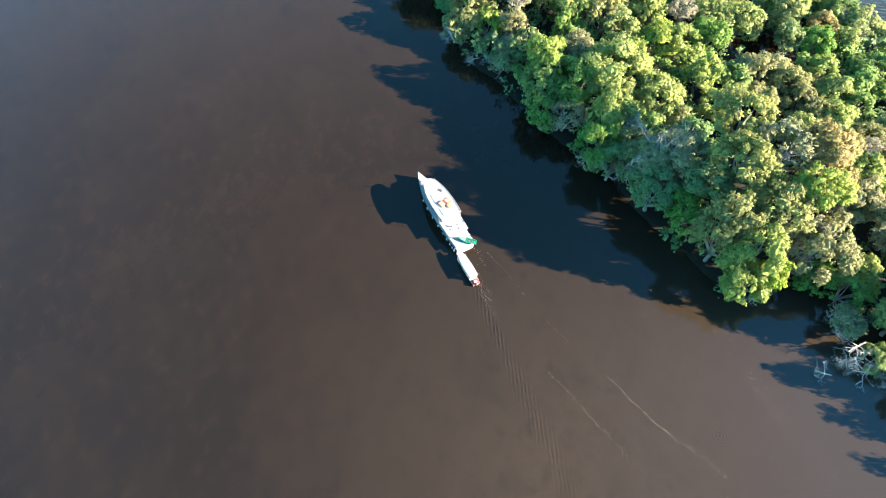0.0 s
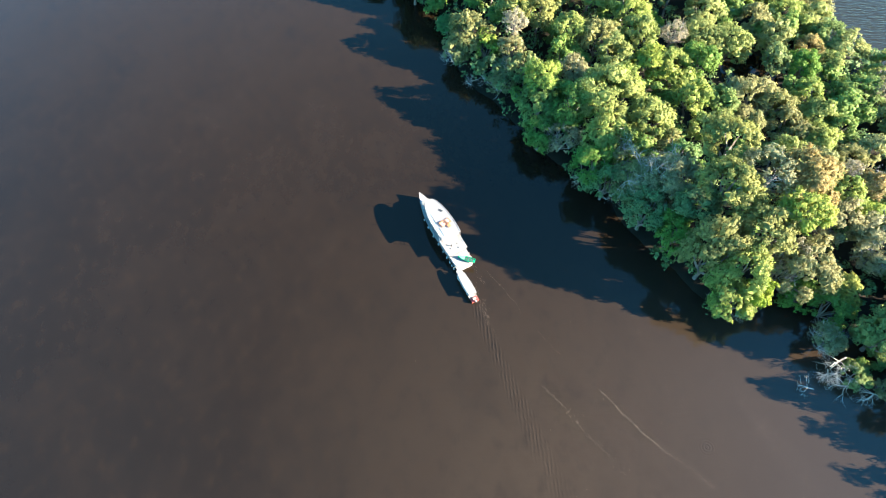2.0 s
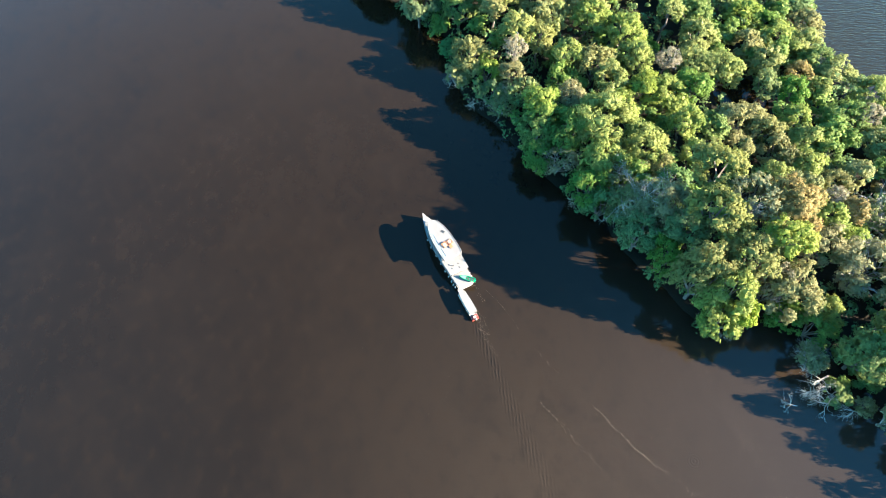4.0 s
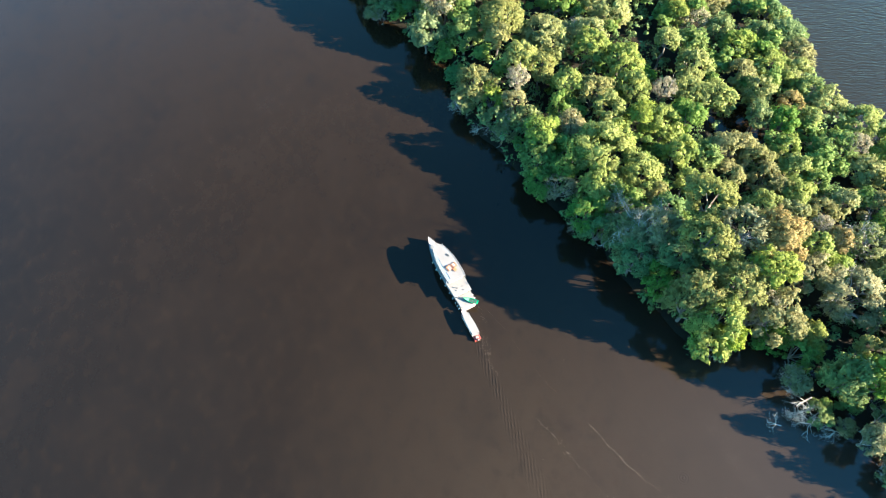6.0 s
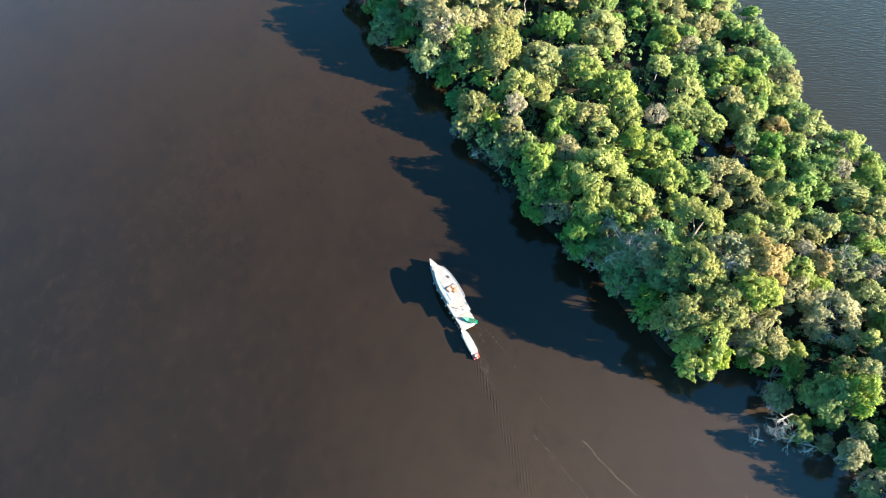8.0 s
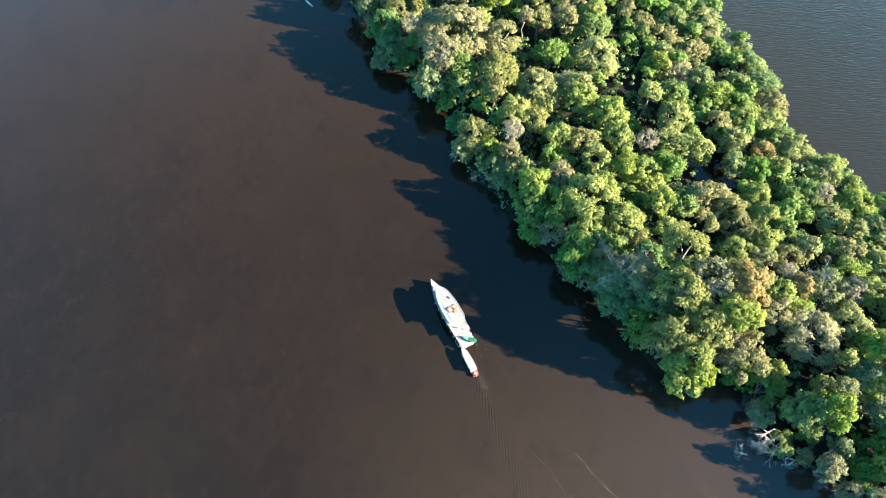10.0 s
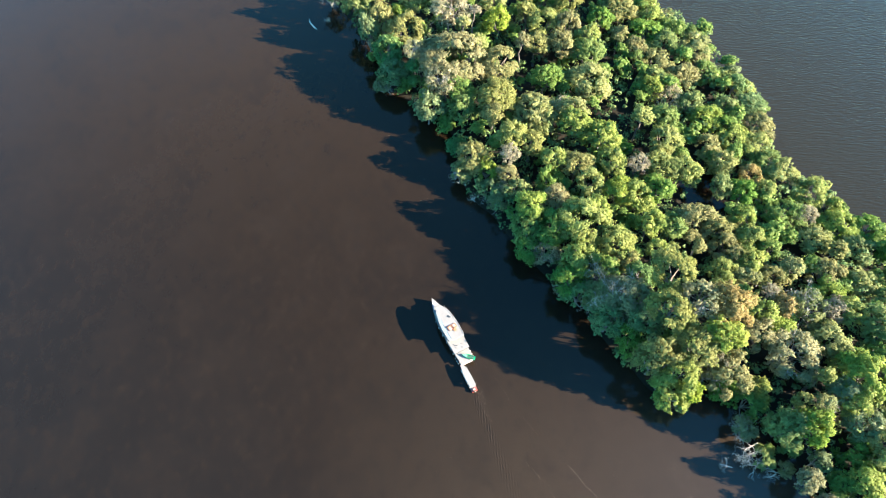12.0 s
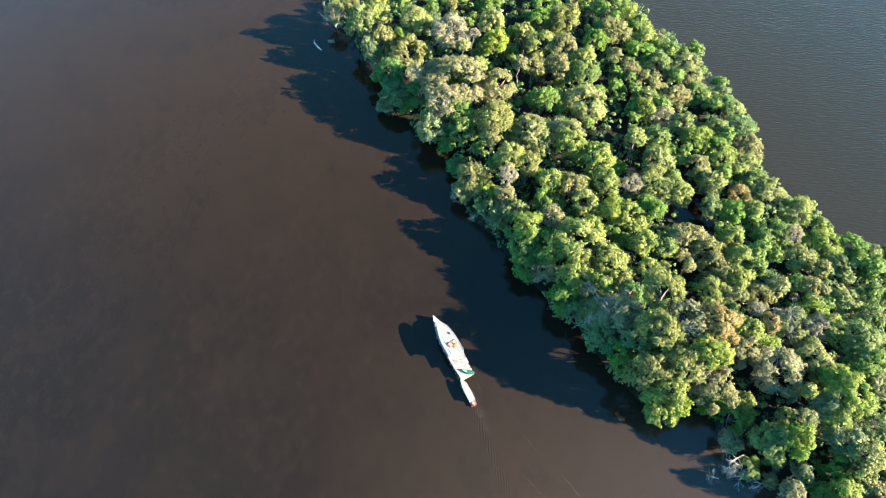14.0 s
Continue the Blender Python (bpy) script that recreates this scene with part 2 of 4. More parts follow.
def triangles(name, verts, material, normals=None):
    """A mesh of loose triangles from an (n, 3, 3) array; normals: the way in which each one is shaded, (n, 3)."""
    n = len(verts)
    if normals is not None:
        flat = np.cross(verts[:, 1] - verts[:, 0], verts[:, 2] - verts[:, 0])
        wrong = (flat * normals).sum(1) < 0
        verts = np.where(wrong[:, None, None], verts[:, ::-1], verts)
    me = bpy.data.meshes.new(name)
    me.vertices.add(3 * n)
    me.vertices.foreach_set("co", verts.astype(np.float32).ravel())
    me.loops.add(3 * n)
    me.loops.foreach_set("vertex_index", np.arange(3 * n, dtype=np.int32))
    me.polygons.add(n)
    me.polygons.foreach_set("loop_start", np.arange(0, 3 * n, 3, dtype=np.int32))
    me.update(calc_edges=True)
    if normals is not None:
        me.polygons.foreach_set("use_smooth", np.ones(n, dtype=bool))
        me.normals_split_custom_set_from_vertices(np.repeat(normals, 3, 0).astype(np.float32))
    me.materials.append(material)
    return me


# ---------------------------------------------------------------- river and island
BANK = [(-90, 300), (-64, 250), (-37, 211), (-28, 184), (-3, 158), (3, 134), (23, 105), (36, 91), (46, 75), (59, 56), (66, 54), (76, 62), (84, 58),
        (95, 40), (100, 26), (108, 8), (124, -30), (205, -30), (200, 40), (186, 86), (160, 112), (141, 120), (127, 138), (118, 153), (125, 172), (112, 198),
        (106, 221), (93, 232), (86, 254), (70, 300)]
POND = (89.0, 133.0, 8.0)


def inside(x, y):
    hit, j = False, len(BANK) - 1
    for i in range(len(BANK)):
        (xi, yi), (xj, yj) = BANK[i], BANK[j]
        if (yi > y) != (yj > y) and x < (xj - xi) * (y - yi) / (yj - yi) + xi:
            hit = not hit
        j = i
    return hit


def shore(x, y):
    """Metres to the bank line, positive on the island."""
    best = 1e9
    for (ax, ay), (bx, by) in zip(BANK, BANK[1:] + BANK[:1]):
        u = max(0.0, min(1.0, ((x - ax) * (bx - ax) + (y - ay) * (by - ay)) / ((bx - ax) ** 2 + (by - ay) ** 2)))
        best = min(best, math.hypot(x - ax - u * (bx - ax), y - ay - u * (by - ay)))
    return best if inside(x, y) else -best


def build_ground():
    bm = bmesh.new()
    xs, ys = range(-110, 222, 4), range(-40, 316, 4)
    grid = {}
    for x in xs:
        for y in ys:
            d = shore(x, y)
            z = max(-1.5, min(0.5, (d - 3.0) * 0.12)) + 0.35 * noise.noise((x * 0.09, y * 0.09, 0.0))
            pond = math.hypot(x - POND[0], (y - POND[1]) * 0.7) - POND[2]
            z = min(z, max(-1.2, pond * 0.12))
            grid[x, y] = bm.verts.new((x, y, z))
    for x in xs:
        for y in ys:
            q = [grid.get(p) for p in ((x, y), (x + 4, y), (x + 4, y + 4), (x, y + 4))]
            if all(q):
                bm.faces.new(q)
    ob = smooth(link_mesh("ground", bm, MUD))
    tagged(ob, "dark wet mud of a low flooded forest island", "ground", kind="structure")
    bm = bmesh.new()
    bmesh.ops.create_grid(bm, x_segments=40, y_segments=40, size=2400)
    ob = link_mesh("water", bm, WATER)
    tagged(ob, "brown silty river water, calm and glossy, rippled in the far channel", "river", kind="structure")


build_ground()


# ---------------------------------------------------------------- trees
rng = np.random.default_rng(7)


def unit(n):
    v = rng.normal(size=(n, 3))
    return v / np.linalg.norm(v, axis=1, keepdims=True)


def way(v):
    return v / (np.linalg.norm(v, axis=1, keepdims=True) + 1e-9)


def leaves_on(centres, radii, count, size, scatter=0.62, lift=0.15, lean=None):
    """count small leaf sprays on each ball, facing out and up with some scatter, and the way each is shaded.
    lean: the way in which the mass that each ball belongs to faces."""
    c, r = np.repeat(centres, count, 0), np.repeat(radii, count)
    d = unit(len(c))
    d[:, 2] = np.where(d[:, 2] < -0.35, -d[:, 2], d[:, 2])
    pos = c + d * (r * rng.uniform(0.6, 1.2, len(c)))[:, None] * np.array((1, 1, 0.85))
    out = d if lean is None else 0.55 * d + 0.6 * np.repeat(lean, count, 0)
    out = way(out + np.array((0, 0, lift)))
    nrm = way(out + scatter * rng.normal(size=d.shape))
    a = way(np.cross(nrm, unit(len(c))))
    b = np.cross(nrm, a)
    s = size * rng.uniform(0.6, 1.5, (len(c), 1))
    tri = np.stack((pos - a * s * 0.5 - b * s * 0.35, pos + a * s * 0.55 - b * s * 0.3, pos + b * s * 0.75 + nrm * s * rng.uniform(-0.3, 0.3, (len(c), 1))), 1)
    return tri, way(0.62 * out + 0.38 * nrm)


def lumps(n, spread, height, size, domes=4):
    """Centres and radii of the foliage masses that make a crown of radius 1, the crown's base at z = 0.
    A crown is a few domes of different height that have grown into one another."""
    turn = rng.uniform(0, 6.28) + np.arange(domes) * 6.28 / domes + rng.uniform(-0.5, 0.5, domes)
    far = rng.uniform(0.22, 0.5, domes)
    far[0] = 0.08
    wide = rng.uniform(0.5, 0.68, domes)
    wide[0] = 0.7
    off = np.column_stack((np.cos(turn) * far, np.sin(turn) * far, rng.uniform(-0.3, 0.05, domes)))
    off[0, 2] = 0.12
    own = rng.integers(0, domes, n * 8)
    d = unit(n * 8)
    c = off[own] + d * wide[own][:, None] * rng.uniform(0.9, 1.02, (n * 8, 1)) * np.array((1, 1, 1.12))
    keep = d[:, 2] > -0.45
    for j in range(domes):
        inner = (((c - off[j]) / (wide[j] * np.array((1, 1, 1.12)))) ** 2).sum(1)
        keep &= (own == j) | (inner > 0.8)
    c = c[keep][:n]
    c = c * np.array((spread, spread, height)) / 0.95 + np.array((0, 0, height * 0.62))
    return c, size * (0.55 + 1.05 * rng.uniform(0, 1, len(c)) ** 1.7)


def ball_core(c, r, k):
    """The dense inside of each foliage mass, uneven, with the way it is shaded."""
    bm = bmesh.new()
    bmesh.ops.create_icosphere(bm, subdivisions=1, radius=1.0)
    base = np.array([[v.co[:] for v in f.verts] for f in bm.faces])
    bm.free()
    mid = way(base.mean(1))
    out, nrm = [], []
    for p, q in zip(c, r):
        f = rng.uniform(2.0, 5.0, (3, 3))
        bumps = 1 + 0.09 * np.sin(base @ f.T * 1.7 + rng.uniform(0, 6, 3)).sum(2, keepdims=True)
        out.append(base * bumps * (q * k) * rng.uniform(0.85, 1.1, 3) + p)
        nrm.append(way(mid + 0.5 * rng.normal(size=mid.shape)))
    return np.concatenate(out), np.concatenate(nrm)


SHAPES = {}


def crown_mesh(n, spread, height, size, tufts, per, leaf, core=0.6):
    c, r = lumps(n, spread, height, size)
    own = np.repeat(np.arange(len(c)), np.maximum(5, np.round(tufts * (r / r.mean()) ** 1.8)).astype(int))
    d = unit(len(own))
    d[:, 2] = np.where(d[:, 2] < -0.4, -d[:, 2], d[:, 2])
    tc = c[own] + d * r[own][:, None] * np.array((1, 1, 0.85)) * rng.uniform(0.72, 1.04, (len(d), 1))
    tr = r.mean() * rng.uniform(0.22, 0.46, len(tc))
    whole = way((tc - np.array((0, 0, height * 0.3))) / np.array((spread, spread, height)))
    tri, nrm = leaves_on(tc, tr, per, leaf, lean=way(0.75 * d + 0.45 * whole))
    # leaves buried in a neighbouring mass never show
    mid, keep = tri.mean(1), np.ones(len(tri), bool)
    for p, q in zip(c, r):
        keep &= (((mid - p) / (q * np.array((0.72, 0.72, 0.61)))) ** 2).sum(1) > 1
    keep &= mid[:, 2] > c[:, 2].min() - 0.1
    tri, nrm = tri[keep], nrm[keep]
    if core:
        more, facing = ball_core(c, r, core)
        tri, nrm = np.concatenate((tri, more)), np.concatenate((nrm, facing))
    me = triangles("crown", tri, LEAF["green"], nrm)
    SHAPES[me.name] = (tri, nrm)
    return me, c, r


def limb_mesh(c):
    """Limbs from the trunk's head out to the foliage masses."""
    bm = bmesh.new()
    for p in c[:: max(1, len(c) // 7)]:
        a, b = Vector((0, 0, -0.25)), Vector(p) * 0.93
        mid = a.lerp(b, 0.5) + Vector((rng.normal() * 0.07, rng.normal() * 0.07, -0.08))
        tube(bm, [a, mid, b], [0.05, 0.03, 0.012], 3, cap=False)
    me = bpy.data.meshes.new("branchwork")
    bm.to_mesh(me)
    bm.free()
    me.materials.append(BARK)
    return me


def twig_mesh(name, depth, spread, seed, material, sides=3, thick=0.04):
    """Bare forking branches of a crown of radius 1."""
    r = random.Random(seed)
    bm = bmesh.new()

    def grow(p, d, length, radius, level):
        pts, rad = [p], [radius]
        for i in range(3):
            d = (d + Vector((r.gauss(0, 0.2), r.gauss(0, 0.2), r.gauss(0, 0.14)))).normalized()
            pts.append(pts[-1] + d * length / 3)
            rad.append(radius * (1 - 0.2 * (i + 1)))
        tube(bm, pts, rad, sides, cap=False)
        if level:
            for _ in range(r.choice((2, 3, 3))):
                q = pts[r.choice((1, 2, 3, 3))]
                e = (d + Vector((r.gauss(0, spread), r.gauss(0, spread), r.gauss(0, spread * 0.7)))).normalized()
                grow(q, e, length * r.uniform(0.55, 0.8), radius * 0.52, level - 1)

    for _ in range(4):
        a = r.uniform(0, 2 * math.pi)
        grow(Vector((0, 0, -0.3)), Vector((math.cos(a) * 0.75, math.sin(a) * 0.75, 0.8)).normalized(), 0.62, thick, depth)
    me = bpy.data.meshes.new(name)
    bm.to_mesh(me)
    bm.free()
    me.materials.append(material)
    return me


def trunk_mesh(seed):
    r = random.Random(seed)
    bm = bmesh.new()
    pts = [Vector((0, 0, -0.08))]
    for i in range(1, 7):
        pts.append(Vector((r.gauss(0, 0.006) * i, r.gauss(0, 0.006) * i, i / 6)))
    tube(bm, pts, [0.036, 0.026, 0.022, 0.02, 0.018, 0.016, 0.013], 7)
    me = bpy.data.meshes.new("trunk")
    bm.to_mesh(me)
    bm.free()
    me.materials.append(BARK)
    return me


def family(count, *args, **more):
    out = []
    for _ in range(count):
        me, c, _ = crown_mesh(*args, **more)
        out.append((me, limb_mesh(c)))
    return out


CROWNS = {
    "huge": family(3, 96, 0.82, 0.68, 0.17, 12, 18, 0.026),
    "large": family(5, 70, 0.8, 0.68, 0.195, 11, 15, 0.035),
    "medium": family(6, 40, 0.76, 0.7, 0.25, 11, 14, 0.051),
    "small": family(5, 17, 0.68, 0.75, 0.37, 12, 15, 0.08),
    "airy": family(4, 64, 0.82, 0.68, 0.17, 10, 13, 0.032, core=0.42),
    "low": family(3, 10, 0.66, 0.74, 0.43, 9, 11, 0.12),
}
TWIGS = [twig_mesh("twigwork", 4, 0.55, s, GREYTWIG) for s in (3, 4)]
GREY = [twig_mesh("twigwork", 5, 0.6, s, GREYTWIG, thick=0.026) for s in (23, 24)]
BARE = [twig_mesh("twigwork", 5, 0.6, s, DEADWOOD, thick=0.03) for s in (13, 14)]
TRUNKS = [trunk_mesh(s) for s in (1, 2, 3)]
LABELS = {
    "green": "leafy mid-green rainforest tree with a lumpy crown",
    "bright": "sunlit yellow-green rainforest tree with a dense lumpy crown",
    "deep": "dark blue-green tree with low foliage hanging over the bank",
    "olive": "olive-green rainforest tree with a broad fine-leaved crown",
    "tan": "half-dry tree with a tan and greyish thin crown",
    "rust": "tree with rust-orange young leaves on a rounded crown",
    "yellow": "small tree with fresh yellow-green leaves in the canopy",
    "pale": "pale grey-green tree with thin twiggy foliage",
}
PLANTED = []
pick = random.Random(21)


def put(name, me, parent, m, material=None):
    ob = new(name, me)
    ob.parent = parent
    ob.matrix_local = m
    if material:
        ob.material_slots[0].link = "OBJECT"
        ob.material_slots[0].material = material
    return ob


def tree(kind, x, y, h, r):
    """One tree: height h and crown radius r in metres."""
    r *= 1.16
    top = empty("tree", pose(x, y, 0, 0, 0, pick.uniform(0, 360)), LABELS[kind], "tree", "trees of the island forest")
    PLANTED.append((x, y, r))
    thin = kind in ("tan", "pale")
    fam = CROWNS["huge" if r > 8.4 else "airy" if (kind == "tan" and r > 2.6) or (kind == "pale" and r > 5) else "large" if r > 5.6 else "medium" if r > 3.3 else "small"]
    crown, limbs = pick.choice(fam)
    sq = pick.uniform(0.85, 1.1)
    deep = min(1.45 * r * sq, 0.8 * h)          # depth of the crown
    if shore(x, y) < r + 2.5:
        deep = max(deep, 0.72 * h)              # at the bank the foliage hangs low
    base = h - deep
    m = Matrix.Translation((0, 0, base)) @ Matrix.Diagonal((r * pick.uniform(0.9, 1.1), r * pick.uniform(0.9, 1.1), deep / 1.3, 1))
    put("crown", crown, top, m, LEAF[kind])
    put("branchwork", limbs, top, m)
    if thin:
        put("twigwork", pick.choice(TWIGS), top, m @ Matrix.Diagonal((1.0, 1.0, 1.06, 1)))
    if kind == "pale" and (r > 5 or h < 9):
        put("twigwork", pick.choice(GREY), top, m @ Matrix.Diagonal((1.0, 1.0, 1.6, 1)))
    put("trunk", pick.choice(TRUNKS), top, Matrix.Diagonal((min(h, 16), min(h, 16), max(base + 0.15 * deep, 1.0), 1)))
    return top


tree("pale", -53.6, 234.6, 14.6, 4.5)
tree("green", -38.4, 221.1, 24.4, 6.0)
tree("olive", -29.4, 208.7, 23.2, 6.1)
tree("deep", -34.1, 205.2, 19.5, 4.7)
tree("bright", -33.1, 227.1, 22.0, 6.1)
tree("bright", -15.9, 219.3, 24.2, 7.6)
tree("bright", -21.6, 211.2, 18.7, 4.3)
tree("olive", -17.7, 202.7, 22.0, 6.5)
tree("tan", -1.7, 209.8, 26.4, 7.9)
tree("tan", 8.2, 207.8, 22.0, 2.4)
tree("olive", 0.7, 183.1, 28.6, 13.0)
tree("tan", -2.5, 173.0, 24.2, 6.5)
tree("tan", -15.0, 184.9, 24.2, 4.0)
tree("deep", -25.3, 192.8, 19.8, 6.4)
tree("deep", -23.1, 186.1, 14.0, 6.0)
tree("deep", -12.8, 184.8, 15.0, 6.4)
tree("pale", -27.4, 182.5, 6.6, 3.4)
tree("yellow", -10.0, 170.8, 15.4, 3.1)
tree("deep", -8.9, 165.9, 17.0, 6.4)
tree("green", 1.8, 171.0, 19.8, 5.4)
tree("olive", 17.2, 183.8, 22.0, 7.5)
tree("olive", 15.6, 166.0, 22.0, 7.7)
tree("green", 4.0, 165.0, 17.6, 6.4)
tree("bright", 8.4, 191.2, 22.0, 4.5)
tree("bright", 3.6, 199.7, 22.0, 2.8)
tree("bright", 16.2, 222.4, 19.8, 6.0)
tree("yellow", 18.2, 209.8, 19.8, 5.9)
tree("olive", 30.5, 216.2, 17.0, 4.8)
tree("bright", 37.3, 210.0, 18.0, 7.6)
tree("olive", 46.5, 208.9, 18.0, 5.9)
tree("olive", 48.7, 229.4, 17.0, 7.4)
tree("green", 38.9, 229.6, 16.0, 6.2)
tree("olive", 26.5, 194.2, 20.0, 3.0)
tree("olive", 32.9, 197.5, 17.0, 5.1)
tree("olive", 43.2, 197.4, 18.0, 6.4)
tree("green", 53.4, 194.7, 17.0, 6.4)
tree("bright", 53.8, 201.6, 18.0, 5.1)
tree("green", 34.9, 179.3, 18.0, 5.5)
tree("bright", 30.6, 161.6, 18.0, 8.1)
tree("bright", 52.7, 178.2, 18.0, 8.4)
tree("bright", 44.1, 160.9, 18.0, 5.3)
tree("olive", 67.2, 204.0, 15.0, 3.3)
tree("green", 60.7, 215.8, 15.0, 5.3)
tree("olive", 69.3, 224.3, 15.0, 6.8)
tree("bright", 77.1, 234.7, 14.0, 6.3)
tree("bright", 83.3, 222.7, 12.0, 6.9)
tree("green", 79.2, 211.8, 12.0, 6.7)
tree("olive", 73.0, 199.8, 14.0, 5.1)
tree("green", 86.4, 204.9, 12.0, 6.6)
tree("green", 92.2, 215.1, 10.0, 5.3)
tree("pale", 92.7, 228.2, 5.0, 3.5)
tree("green", 101.1, 214.0, 8.0, 5.3)
tree("bright", 98.5, 203.4, 11.0, 7.5)
tree("olive", 80.3, 190.9, 13.0, 7.3)
tree("olive", 89.0, 186.9, 12.0, 6.8)
tree("yellow", 76.7, 178.4, 13.0, 4.9)
tree("tan", 81.9, 173.8, 12.0, 5.5)
tree("green", 100.3, 188.9, 10.0, 6.4)
tree("bright", 108.5, 187.0, 8.0, 5.1)
tree("bright", 115.2, 183.8, 6.0, 4.1)
tree("bright", 67.9, 157.9, 17.0, 3.8)
tree("green", 77.8, 161.0, 15.0, 6.0)
tree("green", 90.4, 171.2, 12.0, 6.2)
tree("bright", 94.5, 164.2, 12.0, 6.5)
tree("green", 103.0, 169.4, 11.0, 3.5)
tree("deep", 113.5, 171.9, 10.0, 6.2)
tree("olive", 114.2, 161.7, 10.0, 6.1)
tree("bright", 102.6, 155.3, 11.0, 6.4)
tree("green", 118.9, 172.4, 6.0, 2.9)
tree("bright", 75.6, 149.5, 16.0, 6.6)
tree("tan", 64.0, 137.6, 16.0, 3.6)
tree("bright", 73.1, 139.6, 15.0, 6.1)
tree("bright", 80.7, 137.1, 15.0, 6.1)
tree("olive", 91.1, 149.3, 12.0, 4.6)
tree("bright", 95.6, 141.5, 12.0, 4.5)
tree("bright", 110.5, 151.6, 10.0, 5.5)
tree("green", 112.8, 143.8, 10.0, 5.8)
tree("bright", 116.3, 139.4, 10.0, 6.2)
tree("rust", 104.0, 137.0, 11.0, 4.1)
tree("bright", 124.0, 130.3, 10.0, 6.4)
tree("bright", 130.8, 126.1, 7.0, 2.8)
tree("green", 91.8, 130.6, 13.0, 4.4)
tree("green", 99.4, 128.5, 13.0, 5.0)
tree("bright", 106.7, 129.9, 12.0, 3.6)
tree("yellow", 21.1, 148.7, 19.5, 5.2)
tree("olive", 27.5, 146.0, 17.0, 5.1)
tree("olive", 14.4, 157.3, 18.7, 4.2)
tree("tan", 19.8, 139.8, 18.0, 3.5)
tree("olive", 7.0, 141.3, 16.0, 6.2)
tree("pale", 3.1, 138.5, 9.0, 4.1)
tree("bright", 12.2, 137.8, 12.0, 4.5)
tree("deep", 14.3, 131.2, 9.0, 4.5)
tree("olive", 19.0, 133.7, 14.0, 4.0)
tree("tan", 17.7, 130.5, 10.0, 2.6)
tree("pale", 16.3, 127.1, 8.0, 4.8)
tree("green", 23.0, 129.2, 12.0, 4.4)
tree("bright", 25.6, 117.8, 18.5, 5.8)
tree("bright", 32.6, 158.8, 17.0, 6.4)
tree("bright", 43.8, 156.7, 18.0, 6.3)
tree("bright", 35.1, 139.3, 17.0, 4.5)
tree("green", 33.0, 133.0, 14.0, 4.8)
tree("olive", 43.1, 137.6, 17.0, 6.0)
tree("bright", 46.1, 129.7, 17.0, 4.7)
tree("bright", 53.5, 150.2, 18.0, 6.6)
tree("bright", 55.2, 138.9, 17.0, 5.7)
tree("yellow", 55.6, 125.8, 16.0, 4.9)
tree("olive", 34.9, 122.2, 16.0, 5.5)
tree("bright", 41.8, 111.8, 22.0, 8.9)
tree("bright", 47.7, 117.3, 18.0, 4.6)
tree("green", 32.9, 111.3, 18.0, 7.1)
tree("green", 24.8, 112.8, 15.5, 6.2)
tree("bright", 51.9, 106.2, 17.0, 5.6)
tree("tan", 30.4, 104.8, 11.0, 4.9)
tree("bright", 40.0, 100.4, 19.0, 6.6)
tree("green", 24.8, 105.7, 11.0, 4.5)
tree("green", 36.3, 93.9, 15.0, 5.4)
tree("deep", 39.4, 89.3, 12.0, 4.7)
tree("bright", 61.5, 125.1, 16.0, 5.9)
tree("bright", 64.1, 113.7, 17.0, 4.7)
tree("green", 69.6, 127.4, 16.0, 5.5)
tree("olive", 79.7, 115.9, 15.0, 6.7)
tree("green", 72.1, 112.8, 15.0, 4.8)
tree("olive", 85.8, 113.6, 14.0, 4.6)
tree("bright", 96.3, 117.3, 13.0, 3.5)
tree("olive", 88.6, 106.7, 13.0, 5.3)
tree("bright", 96.6, 109.7, 13.0, 4.2)
tree("bright", 94.8, 101.4, 13.0, 5.2)
tree("olive", 77.8, 104.8, 14.0, 1.9)
tree("bright", 85.0, 96.6, 14.0, 5.1)
tree("pale", 91.1, 94.8, 13.0, 4.0)
tree("olive", 100.3, 95.8, 12.0, 5.1)
tree("bright", 107.0, 98.5, 12.0, 3.7)
tree("green", 112.4, 120.1, 11.0, 6.8)
tree("tan", 117.7, 119.5, 12.0, 3.9)
tree("bright", 129.5, 117.2, 10.0, 6.2)
tree("bright", 119.2, 110.8, 11.0, 6.1)
tree("green", 132.9, 108.6, 9.0, 5.7)
tree("olive", 119.2, 98.7, 11.0, 5.6)
tree("bright", 117.4, 90.4, 11.0, 5.1)
tree("green", 139.3, 115.6, 9.0, 6.2)
tree("bright", 144.5, 113.5, 8.0, 4.9)
tree("green", 145.0, 106.8, 8.0, 4.8)
tree("pale", 52.5, 85.4, 20.5, 9.0)
tree("pale", 47.2, 86.2, 16.0, 5.9)
tree("pale", 44.0, 94.4, 14.0, 5.7)
tree("deep", 56.0, 78.0, 20.5, 5.8)
tree("olive", 64.2, 88.9, 27.0, 6.4)
tree("olive", 60.8, 77.3, 28.0, 6.2)
tree("tan", 70.2, 80.5, 28.0, 7.1)
tree("rust", 77.6, 79.3, 29.0, 7.0)
tree("yellow", 74.1, 71.3, 27.0, 5.3)
tree("deep", 47.3, 80.1, 16.5, 6.0)
tree("green", 52.3, 74.0, 15.0, 5.2)
tree("olive", 58.3, 66.5, 25.0, 6.2)
tree("olive", 67.3, 68.7, 25.0, 6.3)
tree("bright", 63.0, 62.1, 21.5, 5.8)
tree("olive", 77.2, 63.6, 20.0, 5.9)
tree("tan", 74.0, 64.4, 21.0, 3.6)
